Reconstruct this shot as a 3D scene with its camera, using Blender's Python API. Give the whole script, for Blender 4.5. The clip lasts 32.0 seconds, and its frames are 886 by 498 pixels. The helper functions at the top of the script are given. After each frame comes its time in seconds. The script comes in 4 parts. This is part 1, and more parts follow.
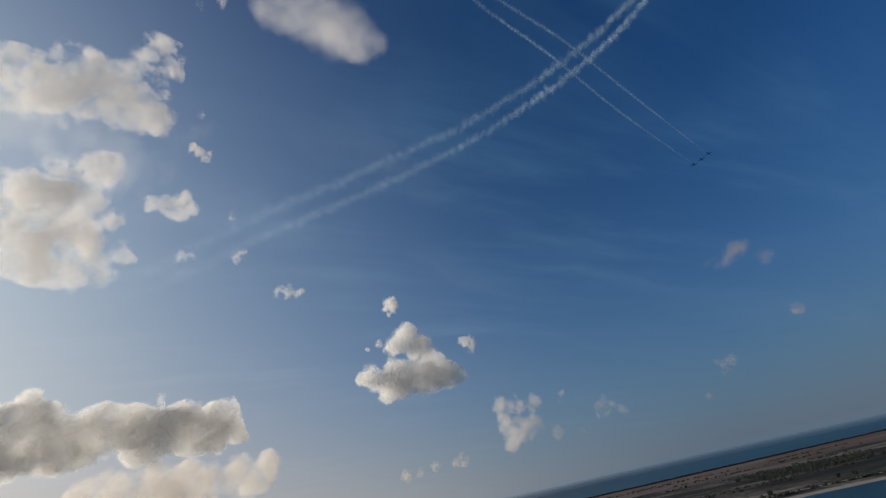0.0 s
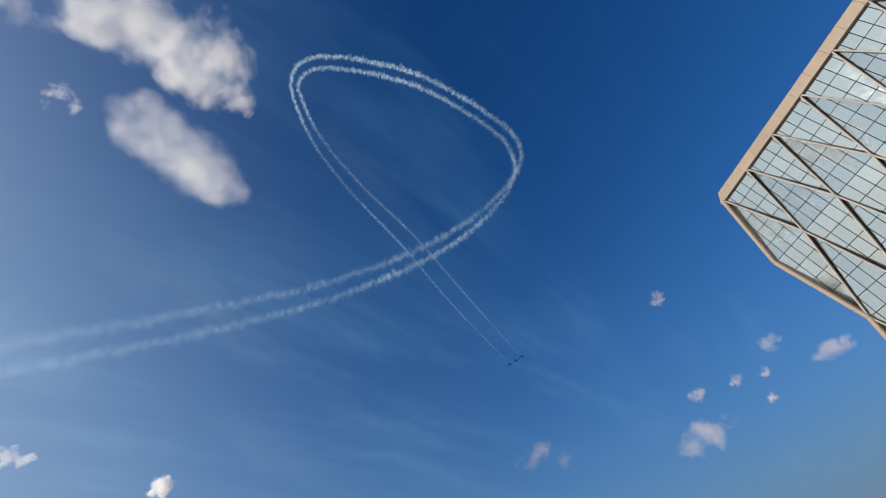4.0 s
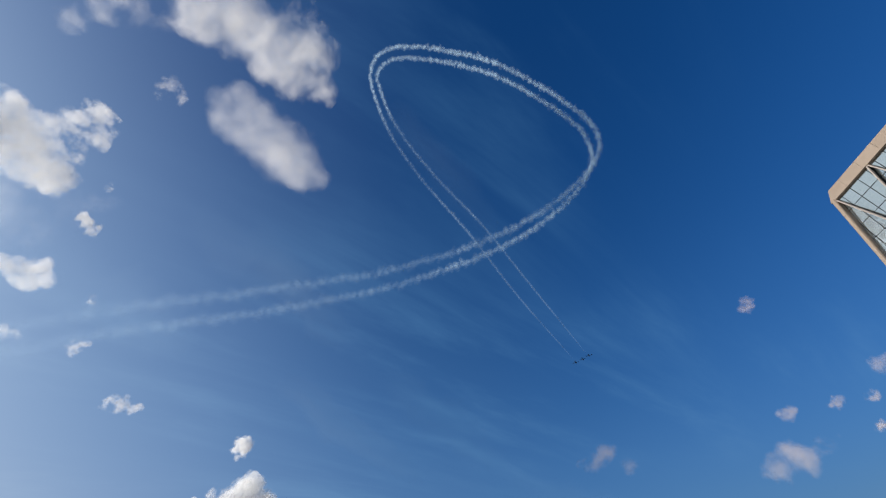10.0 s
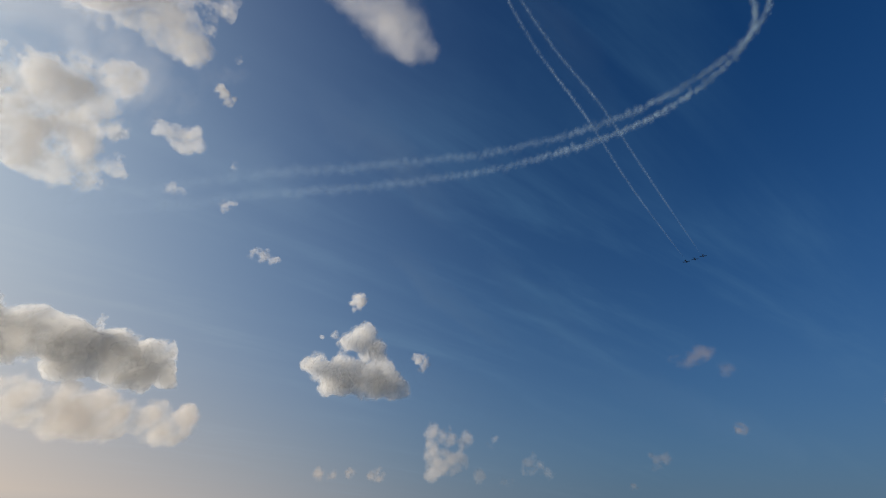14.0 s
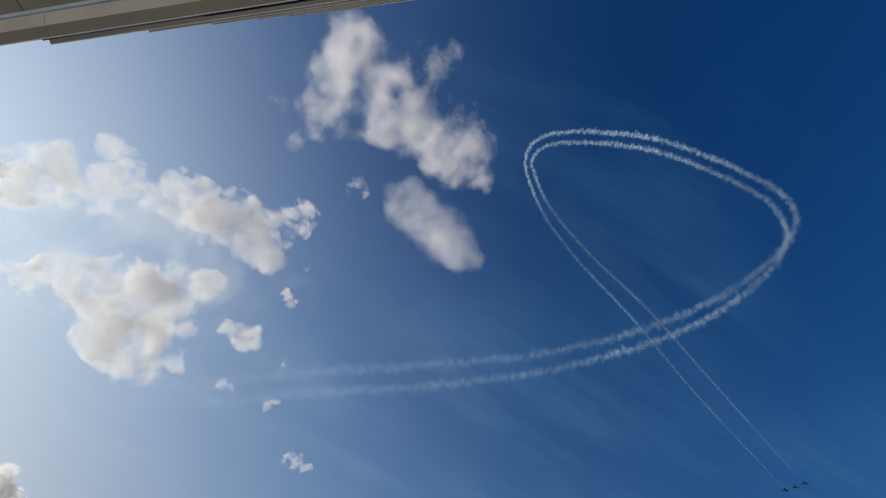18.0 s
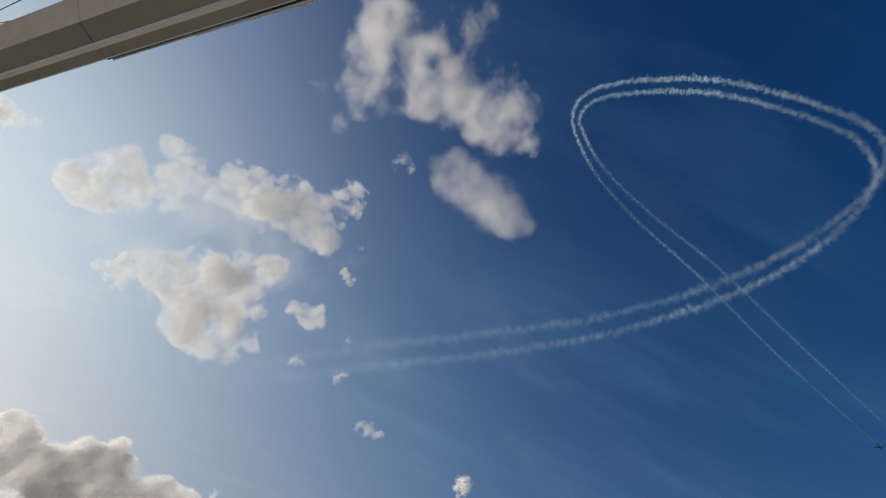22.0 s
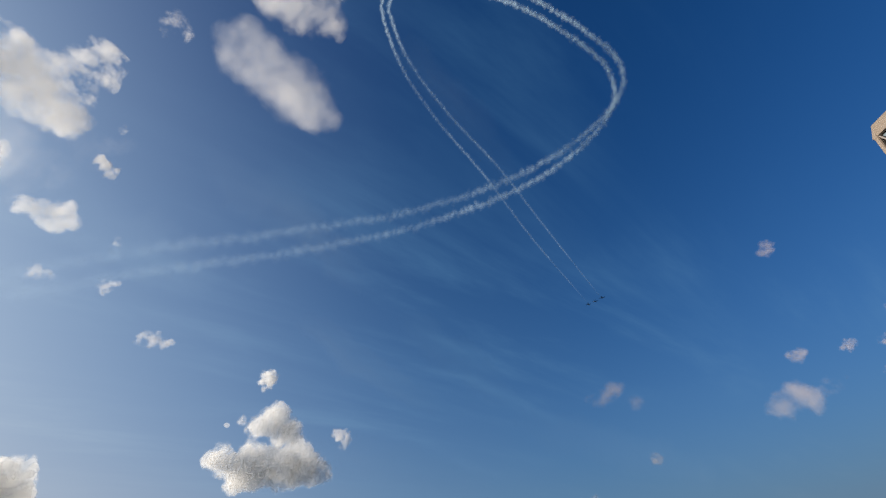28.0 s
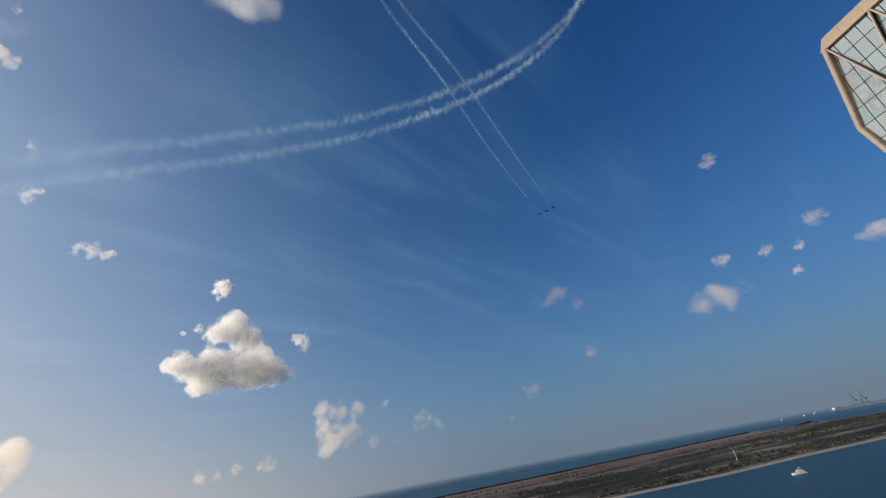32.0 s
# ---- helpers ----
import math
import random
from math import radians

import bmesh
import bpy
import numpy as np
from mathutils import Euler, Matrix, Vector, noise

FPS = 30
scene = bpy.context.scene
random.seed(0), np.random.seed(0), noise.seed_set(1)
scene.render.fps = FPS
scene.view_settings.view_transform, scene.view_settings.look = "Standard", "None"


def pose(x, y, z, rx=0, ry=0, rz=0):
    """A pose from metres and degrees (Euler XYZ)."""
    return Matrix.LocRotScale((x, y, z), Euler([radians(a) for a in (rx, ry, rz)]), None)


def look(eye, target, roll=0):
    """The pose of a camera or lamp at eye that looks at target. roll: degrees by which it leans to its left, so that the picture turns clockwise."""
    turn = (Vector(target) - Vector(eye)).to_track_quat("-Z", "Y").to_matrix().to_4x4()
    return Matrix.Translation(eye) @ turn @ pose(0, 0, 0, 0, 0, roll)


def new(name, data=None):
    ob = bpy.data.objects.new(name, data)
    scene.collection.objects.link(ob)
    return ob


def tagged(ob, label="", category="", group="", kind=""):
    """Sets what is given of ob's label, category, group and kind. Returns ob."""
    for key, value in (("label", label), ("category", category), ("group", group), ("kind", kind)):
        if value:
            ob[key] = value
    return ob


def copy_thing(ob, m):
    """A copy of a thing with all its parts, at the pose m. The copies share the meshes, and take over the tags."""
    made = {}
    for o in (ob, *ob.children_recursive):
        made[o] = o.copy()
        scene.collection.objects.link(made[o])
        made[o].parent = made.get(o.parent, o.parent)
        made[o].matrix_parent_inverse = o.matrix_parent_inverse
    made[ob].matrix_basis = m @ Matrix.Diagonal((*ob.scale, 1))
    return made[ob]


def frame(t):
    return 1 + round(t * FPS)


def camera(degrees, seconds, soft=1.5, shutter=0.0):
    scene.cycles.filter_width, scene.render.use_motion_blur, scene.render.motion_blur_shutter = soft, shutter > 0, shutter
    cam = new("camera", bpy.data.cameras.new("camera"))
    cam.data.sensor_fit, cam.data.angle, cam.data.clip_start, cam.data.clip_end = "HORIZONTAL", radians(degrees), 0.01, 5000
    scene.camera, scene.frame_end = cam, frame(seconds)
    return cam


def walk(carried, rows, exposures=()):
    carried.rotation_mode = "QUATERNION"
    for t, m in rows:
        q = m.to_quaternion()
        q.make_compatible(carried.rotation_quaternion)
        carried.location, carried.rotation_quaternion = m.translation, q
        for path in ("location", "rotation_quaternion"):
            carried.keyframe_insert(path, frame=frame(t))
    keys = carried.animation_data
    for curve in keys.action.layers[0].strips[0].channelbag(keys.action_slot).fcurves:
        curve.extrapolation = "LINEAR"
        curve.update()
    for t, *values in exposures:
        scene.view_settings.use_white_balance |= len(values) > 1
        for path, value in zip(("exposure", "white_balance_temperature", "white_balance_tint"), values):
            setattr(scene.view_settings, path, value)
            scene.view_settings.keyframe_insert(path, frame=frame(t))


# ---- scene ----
EYE = 60.0  # height of the camera over the sea

# seconds, heading to the left of +y, tilt up, lean
TURNS = [
    (0, 0.11, 29.50, -12.90), (0.5, -5.16, 33.44, -13.20), (1, -10.61, 34.02, -19.71), (1.5, -20.27, 35.27, -25.11),
    (2, -21.60, 37.41, -24.19), (2.5, -24.19, 38.72, -26.60), (3, -26.78, 39.67, -23.54), (3.5, -31.90, 43.75, -23.33),
    (5.5, -33.44, 45.38, -22.27), (6, -33.12, 44.53, -23.17), (6.5, -32.70, 42.64, -23.70), (7, -29.31, 42.49, -21.69),
    (7.5, -26.63, 43.17, -19.95), (8, -26.66, 43.73, -19.46), (8.5, -26.36, 38.73, -18.57), (9, -26.66, 41.55, -19.17),
    (9.5, -21.84, 41.73, -16.13), (10, -20.42, 46.00, -11.41), (10.5, -22.54, 47.47, -9.64), (11, -26.89, 50.85, -9.50),
    (11.5, -25.64, 42.59, -7.72), (12, -14.08, 41.65, 1.21), (12.5, -8.18, 36.49, 2.29), (13, -4.75, 33.02, 3.91),
    (13.5, -3.12, 31.21, 4.30), (15.5, 0.08, 40.17, 3.72), (16, 0.50, 47.69, 3.47), (16.5, 2.11, 56.37, 5.36),
    (17, 3.63, 56.23, 7.04), (17.5, 8.46, 55.36, 13.09), (18, 11.65, 56.11, 14.78), (18.5, 14.43, 56.46, 16.87),
    (19, 15.64, 55.58, 16.83), (19.5, 16.39, 54.79, 16.63), (20, 17.26, 53.79, 16.37), (20.5, 17.96, 53.36, 16.53),
    (21, 18.54, 52.58, 16.37), (21.5, 19.57, 51.65, 17.22), (22, 20.50, 50.63, 17.59), (22.5, 21.60, 49.54, 18.05),
    (23, 20.92, 50.08, 16.94), (23.5, 18.20, 49.01, 15.74), (24, 14.88, 40.83, 8.10), (24.5, 14.65, 36.34, 6.85),
    (26.5, 8.58, 40.13, 4.96), (27, -6.94, 43.92, -4.07), (27.5, -13.17, 43.01, -7.07), (28, -16.16, 39.02, -8.45),
    (28.5, -22.29, 33.06, -13.96), (29, -20.37, 30.82, -12.03), (29.5, -18.16, 33.49, -9.26), (30, -17.53, 35.68, -7.77),
    (30.5, -16.64, 35.87, -7.51), (31, -12.55, 35.03, -2.87), (31.5, -17.40, 30.48, -7.52), (32, -20.63, 26.47, -10.71),
]


# seconds, metres that the camera is carried to the east and to the north of where it began
STEPS = [(0, 0, 0), (12, 0, 0), (16.5, 0.025, 0.17), (18.5, 0.02, 0.13), (20, 0.015, 0.10), (21, 0.01, 0.07), (22.5, 0, 0), (24, 0, 0), (26, -0.1, 0.28), (28.5, -0.24, 0.66), (32, -0.24, 0.66)]


def turned(t, yaw, pitch, roll):
    east, north = (float(np.interp(t, [q[0] for q in STEPS], [q[k] for q in STEPS])) for k in (1, 2))
    return pose(east, north, EYE) @ Euler((0, 0, radians(yaw))).to_matrix().to_4x4() @ pose(0, 0, 0, 90 + pitch) @ pose(0, 0, 0, 0, 0, roll)


cam = camera(90.5, 32.0, soft=1.2)
walk(cam, [(t, turned(t, yaw, pitch, roll)) for t, yaw, pitch, roll in TURNS],
     exposures=[(t, stops, kelvin, 10.0) for t, stops, kelvin in (
         (0, -0.45, 6350), (1.5, 0.05, 6250), (3.5, 0.12, 6100), (7, 0.06, 5850), (10, 0.0, 5800), (11, 0.25, 5750), (12, -0.15, 5950), (13, -0.45, 6250), (16, -0.48, 5950), (17, -0.28, 5850),
         (19, -0.36, 5950), (21, -0.40, 6000), (22, -0.50, 6150), (23, -0.46, 6150), (23.5, -0.36, 6100), (24, -0.68, 6200), (24.5, -0.72, 6200), (26.5, -0.35, 6100), (27, -0.25, 6000), (28, -0.05, 6150), (29, 0.0, 6350), (30, -0.14, 6250), (31, -0.22, 6200), (32, 0.04, 6550))])

# ---- light ----
SUN_AZ, SUN_EL = -81.0, 16.0


def aim(az, el):
    """The direction at a bearing to the right of +y and a height over the horizon, in degrees."""
    a, e = radians(az), radians(el)
    return Vector((math.sin(a) * math.cos(e), math.cos(a) * math.cos(e), math.sin(e)))


SUN = aim(SUN_AZ, SUN_EL)
sun = new("sun", bpy.data.lights.new("sun", "SUN"))
sun.data.energy, sun.data.angle, sun.data.color = 3.35, radians(0.55), (1.0, 0.87, 0.70)
sun.matrix_world = look(SUN * 400, (0, 0, 0))


class Nodes:
    """Short hand for node trees."""

    def __init__(self, tree):
        self.tree = tree
        tree.nodes.clear()

    def add(self, kind, values=None, **attrs):
        n = self.tree.nodes.new(kind)
        for k, v in attrs.items():
            setattr(n, k, v)
        for k, v in (values or {}).items():
            if isinstance(v, bpy.types.NodeSocket):
                self.tree.links.new(v, n.inputs[k])
            else:
                n.inputs[k].default_value = v
        return n

    def math(self, op, a, b=0.0, c=0.0, clamp=False):
        n = self.add("ShaderNodeMath", {0: a, 1: b, 2: c}, operation=op, use_clamp=clamp)
        return n.outputs[0]

    def mix(self, fac, a, b, blend="MIX"):
        n = self.add("ShaderNodeMix", {0: fac, 6: a, 7: b}, data_type="RGBA", blend_type=blend)
        return n.outputs[2]

    def ramp(self, fac, *stops):
        n = self.add("ShaderNodeValToRGB", {0: fac})
        e = n.color_ramp.elements
        while len(e) < len(stops):
            e.new(0.5)
        for el, (p, c) in zip(e, stops):
            el.position, el.color = p, (*c, 1)
        return n.outputs[0]

    def span(self, v, a, b, c=0.0, d=1.0, smooth=False):
        n = self.add("ShaderNodeMapRange", {0: v, 1: a, 2: b, 3: c, 4: d})
        n.interpolation_type = "SMOOTHSTEP" if smooth else "LINEAR"
        return n.outputs[0]

    def noise(self, vec, scale, detail=4.0, rough=0.55, distortion=0.0):
        return self.add("ShaderNodeTexNoise", {"Vector": vec, "Scale": scale, "Detail": detail, "Roughness": rough, "Distortion": distortion}).outputs[0]


world = bpy.data.worlds.new("sky")
scene.world = world
scene.cycles.transparent_max_bounces = 32
world.use_nodes = True
w = Nodes(world.node_tree)
sky = w.add("ShaderNodeTexSky", sky_type="NISHITA", sun_disc=False, sun_elevation=radians(SUN_EL), sun_rotation=radians(SUN_AZ),
            altitude=60, air_density=1.0, dust_density=0.6, ozone_density=4.0).outputs[0]
way = w.add("ShaderNodeTexCoord").outputs["Generated"]
upward = w.add("ShaderNodeSeparateXYZ", {0: way}).outputs[2]
toward = w.add("ShaderNodeVectorMath", {0: way, 1: SUN}, operation="DOT_PRODUCT").outputs["Value"]
wider = w.math("MAXIMUM", w.math("DIVIDE", w.math("ADD", toward, 0.30), 1.30), 0.0)
toward = w.math("MAXIMUM", toward, 0.0)
deep = w.mix(1.0, sky, (0.0035, 0.047, 0.090, 1), "MULTIPLY")
# haze of the air: thick at the horizon, and bright round the sun
height = w.math("ABSOLUTE", upward)
# high thin cirrus, drawn out by the wind along one bearing
flat = w.add("ShaderNodeVectorMath", {0: way, 1: w.add("ShaderNodeCombineXYZ", {0: w.math("ADD", height, 0.10), 1: w.math("ADD", height, 0.10), 2: 1.0}).outputs[0]}, operation="DIVIDE").outputs[0]
turned = w.add("ShaderNodeMapping", {0: flat, 2: (0, 0, radians(62))}).outputs[0]
drawn = w.add("ShaderNodeMapping", {0: turned, 3: (1.9, 0.36, 0.0)}).outputs[0]
wisps = w.span(w.noise(drawn, 1.6, 7, 0.62, 0.35), 0.44, 0.80, 0.0, 1.0, True)
patches = w.span(w.noise(flat, 0.55, 4, 0.5, 0.2), 0.36, 0.66, 0.0, 1.0, True)
cirrus_veil = w.math("MULTIPLY", w.math("MULTIPLY", wisps, patches), 0.30)
mist = w.math("MULTIPLY", w.math("POWER", 2.718, w.math("MULTIPLY", height, -3.6)), 0.92)
low = w.math("POWER", 2.718, w.math("MULTIPLY", height, -7.5))
veil = w.mix(low, w.mix(mist, w.mix(cirrus_veil, deep, (0.13, 0.32, 0.52, 1)), w.mix(cirrus_veil, (0.138, 0.280, 0.415, 1), (0.22, 0.36, 0.48, 1))), w.mix(w.math("POWER", wider, 1.8), (0.150, 0.202, 0.264, 1), (0.46, 0.41, 0.36, 1)))
wide = w.math("POWER", toward, 2.0)
near = w.math("POWER", toward, 8.0)
lower = w.math("SUBTRACT", 1.15, w.math("MULTIPLY", height, 0.80))
soften = w.math("ADD", 0.80, w.math("MULTIPLY", cirrus_veil, 1.2))
pale = w.math("MULTIPLY", w.math("MULTIPLY", w.math("POWER", wider, 1.6), w.math("MAXIMUM", w.math("SUBTRACT", 1.42, w.math("MULTIPLY", height, 1.45)), 0.1)), soften, clamp=True)
bright = w.math("MULTIPLY", w.math("MULTIPLY", w.math("POWER", toward, 2.4), lower), soften, clamp=True)
dusty = w.math("POWER", 2.718, w.math("MULTIPLY", height, -5.5))
milky = w.mix(bright, w.mix(pale, veil, (0.195, 0.372, 0.570, 1)), (0.52, 0.60, 0.66, 1))
shimmer = w.math("MULTIPLY", w.math("POWER", 2.718, w.math("MULTIPLY", height, -6.5)), w.math("POWER", wider, 1.5), clamp=True)
milky = w.mix(shimmer, milky, (0.62, 0.55, 0.47, 1))
glow = w.mix(w.math("MULTIPLY", near, 1.0), (0, 0, 0, 1), (0.62, 0.60, 0.50, 1))
warm = w.mix(w.math("MULTIPLY", w.math("MULTIPLY", dusty, wide), 1.0), (0, 0, 0, 1), (0.52, 0.29, 0.10, 1))
lit = w.mix(1.0, w.mix(1.0, milky, glow, "ADD"), warm, "ADD")
w.add("ShaderNodeOutputWorld", {0: w.add("ShaderNodeBackground", {0: lit, 1: 1.0}).outputs[0]})


# ---- materials ----
def material(name):
    m = bpy.data.materials.new(name)
    m.use_nodes = True
    return m, Nodes(m.node_tree)


def surface(name, stops, scale=1.0, rough=0.7, metal=0.0, bump=0.0, fine=12.0, spread=0.12, spec=0.4):
    """A material whose colour runs over stops by noise at two scales, with a little chance from piece to piece."""
    m, n = material(name)
    at = n.add("ShaderNodeTexCoord").outputs["Object"]
    big, small = n.noise(at, scale, 5), n.noise(at, scale * fine, 6, 0.65)
    chance = n.add("ShaderNodeObjectInfo").outputs["Random"]
    f = n.math("ADD", n.math("MULTIPLY", big, 0.65), n.math("MULTIPLY", small, 0.35))
    f = n.math("ADD", f, n.math("MULTIPLY", n.math("SUBTRACT", chance, 0.5), spread))
    colour = n.ramp(f, *stops)
    v = {"Base Color": colour, "Roughness": n.span(small, 0.3, 0.7, rough * 0.85, min(rough * 1.15, 1)), "Metallic": metal, "Specular IOR Level": spec}
    if bump:
        v["Normal"] = n.add("ShaderNodeBump", {"Strength": bump, "Distance": 0.05, "Height": small}).outputs[0]
    n.add("ShaderNodeOutputMaterial", {0: n.add("ShaderNodeBsdfPrincipled", v).outputs[0]})
    return m


def vapour(name, scale, lo, hi, ragged, top=1.0, white=(0.80, 0.79, 0.77), drawn=None, fold=0.45, veil=False, detail=10):
    """Cloud and smoke: scatters light evenly to all sides, and thins out where the body is thin, ragged by noise.
    drawn: how far the grain is stretched along the body, for smoke and cirrus."""
    m, n = material(name)
    tex = n.add("ShaderNodeTexCoord")
    at = tex.outputs["Object"]
    if drawn:
        at = n.add("ShaderNodeMapping", {0: tex.outputs["UV"], 3: drawn}).outputs[0]
    thick = n.add("ShaderNodeAttribute", attribute_name="thick").outputs["Fac"]
    grain = n.noise(at, scale, detail, 0.60, 0.25)
    a = n.math("ADD", thick, n.math("MULTIPLY", n.math("SUBTRACT", grain, 0.5), ragged))
    alpha = n.math("MULTIPLY", n.span(a, lo, hi, 0.0, 1.0, True), top)
    if veil:
        alpha = n.math("MULTIPLY", n.math("MULTIPLY", thick, n.span(grain, lo, hi, 0.0, 1.0, True)), top)
    shape = n.add("ShaderNodeNewGeometry").outputs["Normal"]
    # a droplet cloud has no facing side: the light counts far more than the surface
    even = n.add("ShaderNodeVectorMath", {0: shape, 1: (fold, fold, fold), 2: SUN}, operation="MULTIPLY_ADD").outputs[0]
    even = n.add("ShaderNodeVectorMath", {0: even}, operation="NORMALIZE").outputs[0]
    front = n.add("ShaderNodeBsdfDiffuse", {0: (*white, 1), "Normal": even}).outputs[0]
    other = n.add("ShaderNodeVectorMath", {0: even, "Scale": -1.0}, operation="SCALE").outputs[0]
    back = n.add("ShaderNodeBsdfTranslucent", {0: (*white, 1), "Normal": other}).outputs[0]
    both = n.add("ShaderNodeMixShader", {0: 0.5, 1: front, 2: back}).outputs[0]
    clear = n.add("ShaderNodeBsdfTransparent").outputs[0]
    n.add("ShaderNodeOutputMaterial", {0: n.add("ShaderNodeMixShader", {0: alpha, 1: clear, 2: both}).outputs[0]})
    return m


CUMULUS = vapour("cumulus", 1.7, 0.0, 0.70, 0.90, 0.21, (0.98, 0.97, 0.95), fold=0.0, detail=7)
SOFT = vapour("soft_cumulus", 0.7, 0.0, 1.5, 0.60, 0.24, (0.98, 0.97, 0.96), fold=0.0, detail=4)
HEAVY = vapour("heavy_cumulus", 1.3, 0.0, 0.40, 0.28, 0.42, (0.98, 0.97, 0.95), fold=0.0, detail=4)
HEAPED = vapour("heaped_cumulus", 1.5, 0.0, 0.45, 0.32, 0.33, (0.98, 0.97, 0.95), fold=0.0, detail=4)
VEIL = vapour("cloud_veil", 0.45, 0.0, 1.4, 0.9, 0.07, (0.97, 0.97, 0.97), fold=0.0, detail=6)
HAZY_BANK = vapour("hazy_cumulus_bank", 1.3, 0.0, 0.60, 0.30, 0.22, (0.93, 0.87, 0.80), fold=0.0, detail=4)
FLUFF = vapour("thin_cumulus", 2.2, 0.0, 0.9, 0.7, 0.17, (0.95, 0.93, 0.91), fold=0.0, detail=5)
# haze before these far clouds is painted in as a dimmer, warmer white
HAZY = vapour("hazy_cumulus", 1.4, 0.0, 1.2, 0.50, 0.10, (0.84, 0.69, 0.55), fold=0.0, detail=4)
HAZE_HEAP = vapour("hazy_heaped_cumulus", 1.5, 0.0, 0.8, 0.5, 0.12, (0.84, 0.77, 0.70), fold=0.0, detail=4)
CIRRUS = vapour("cirrus", 1.0, 0.10, 1.0, 0.0, 0.12, (0.58, 0.80, 1.0), drawn=(0.0006, 1.3, 1), veil=True)
SMOKE = vapour("display_smoke", 0.35, 0.15, 0.75, 0.0, 0.34, (0.66, 0.86, 1.0), fold=0.0, veil=True, detail=5)
STONE = surface("tan_stone_cladding", [(0.2, (0.29, 0.222, 0.165)), (0.5, (0.34, 0.265, 0.20)), (0.8, (0.39, 0.31, 0.24))], 0.5, 0.6, bump=0.08)
RIB_STONE = surface("pale_taupe_rib_stone", [(0.2, (0.33, 0.285, 0.245)), (0.5, (0.39, 0.335, 0.29)), (0.8, (0.44, 0.385, 0.335))], 0.5, 0.55, bump=0.06)
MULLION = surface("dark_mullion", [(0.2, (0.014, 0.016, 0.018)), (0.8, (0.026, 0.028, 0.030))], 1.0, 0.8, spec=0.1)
CONCRETE = surface("tower_concrete", [(0.2, (0.30, 0.29, 0.27)), (0.8, (0.40, 0.385, 0.36))], 0.4, 0.8, bump=0.1)
PAVING = surface("pale_paving", [(0.2, (0.66, 0.60, 0.50)), (0.8, (0.80, 0.73, 0.63))], 0.1, 0.85)
BRONZE = surface("dark_bronze_metal", [(0.2, (0.045, 0.040, 0.032)), (0.8, (0.085, 0.075, 0.060))], 0.7, 0.5)
SOFFIT = surface("olive_grey_soffit", [(0.2, (0.27, 0.245, 0.18)), (0.5, (0.35, 0.315, 0.23)), (0.8, (0.43, 0.39, 0.29))], 0.35, 0.7, bump=0.06)
BEIGE = surface("beige_plaster", [(0.25, (0.62, 0.53, 0.40)), (0.5, (0.78, 0.68, 0.53)), (0.75, (0.86, 0.77, 0.63))], 0.9, 0.75, bump=0.1)
TRIM = surface("pale_metal_trim", [(0.2, (0.80, 0.79, 0.78)), (0.8, (0.90, 0.89, 0.88))], 2.0, 0.35)
WHITE = surface("white_paint", [(0.2, (0.74, 0.73, 0.70)), (0.8, (0.84, 0.83, 0.81))], 0.6, 0.4)
ROCK = surface("breakwater_rock", [(0.2, (0.012, 0.014, 0.018)), (0.8, (0.045, 0.045, 0.048))], 0.15, 0.9, bump=0.5)
LEAF = surface("dry_scrub_leaf", [(0.25, (0.022, 0.028, 0.020)), (0.5, (0.036, 0.040, 0.026)), (0.8, (0.070, 0.064, 0.040))], 0.02, 0.9, fine=20)
BARK = surface("bark", [(0.2, (0.09, 0.065, 0.045)), (0.8, (0.16, 0.12, 0.09))], 0.8, 0.9)
JET_PAINT = surface("dark_jet_paint", [(0.2, (0.05, 0.05, 0.055)), (0.8, (0.09, 0.09, 0.10))], 0.5, 0.35)
STEEL = surface("grey_crane_steel", [(0.2, (0.085, 0.095, 0.105)), (0.8, (0.13, 0.14, 0.15))], 0.1, 0.6)
DARK_GLASS = surface("dark_window_glass", [(0.2, (0.02, 0.025, 0.03)), (0.8, (0.035, 0.04, 0.045))], 1.0, 0.08, spec=0.6)


def make_glass():
    m, n = material("reflective_facade_glass")
    at = n.add("ShaderNodeTexCoord").outputs["Object"]
    chance = n.add("ShaderNodeObjectInfo").outputs["Random"]
    island = n.add("ShaderNodeNewGeometry").outputs["Random Per Island"]
    f = n.math("ADD", n.math("MULTIPLY", chance, 0.5), n.math("MULTIPLY", island, 0.5))
    colour = n.ramp(f, (0.2, (0.37, 0.41, 0.415)), (0.5, (0.40, 0.44, 0.445)), (0.8, (0.43, 0.47, 0.475)))
    bump = n.add("ShaderNodeBump", {"Strength": 0.05, "Distance": 0.02, "Height": n.noise(at, 0.5, 2)}).outputs[0]
    p = n.add("ShaderNodeBsdfPrincipled", {"Base Color": colour, "Metallic": 0.85, "Roughness": n.span(n.noise(at, 2.0, 4), 0.3, 0.7, 0.02, 0.07), "Normal": bump})
    n.add("ShaderNodeOutputMaterial", {0: p.outputs[0]})
    return m


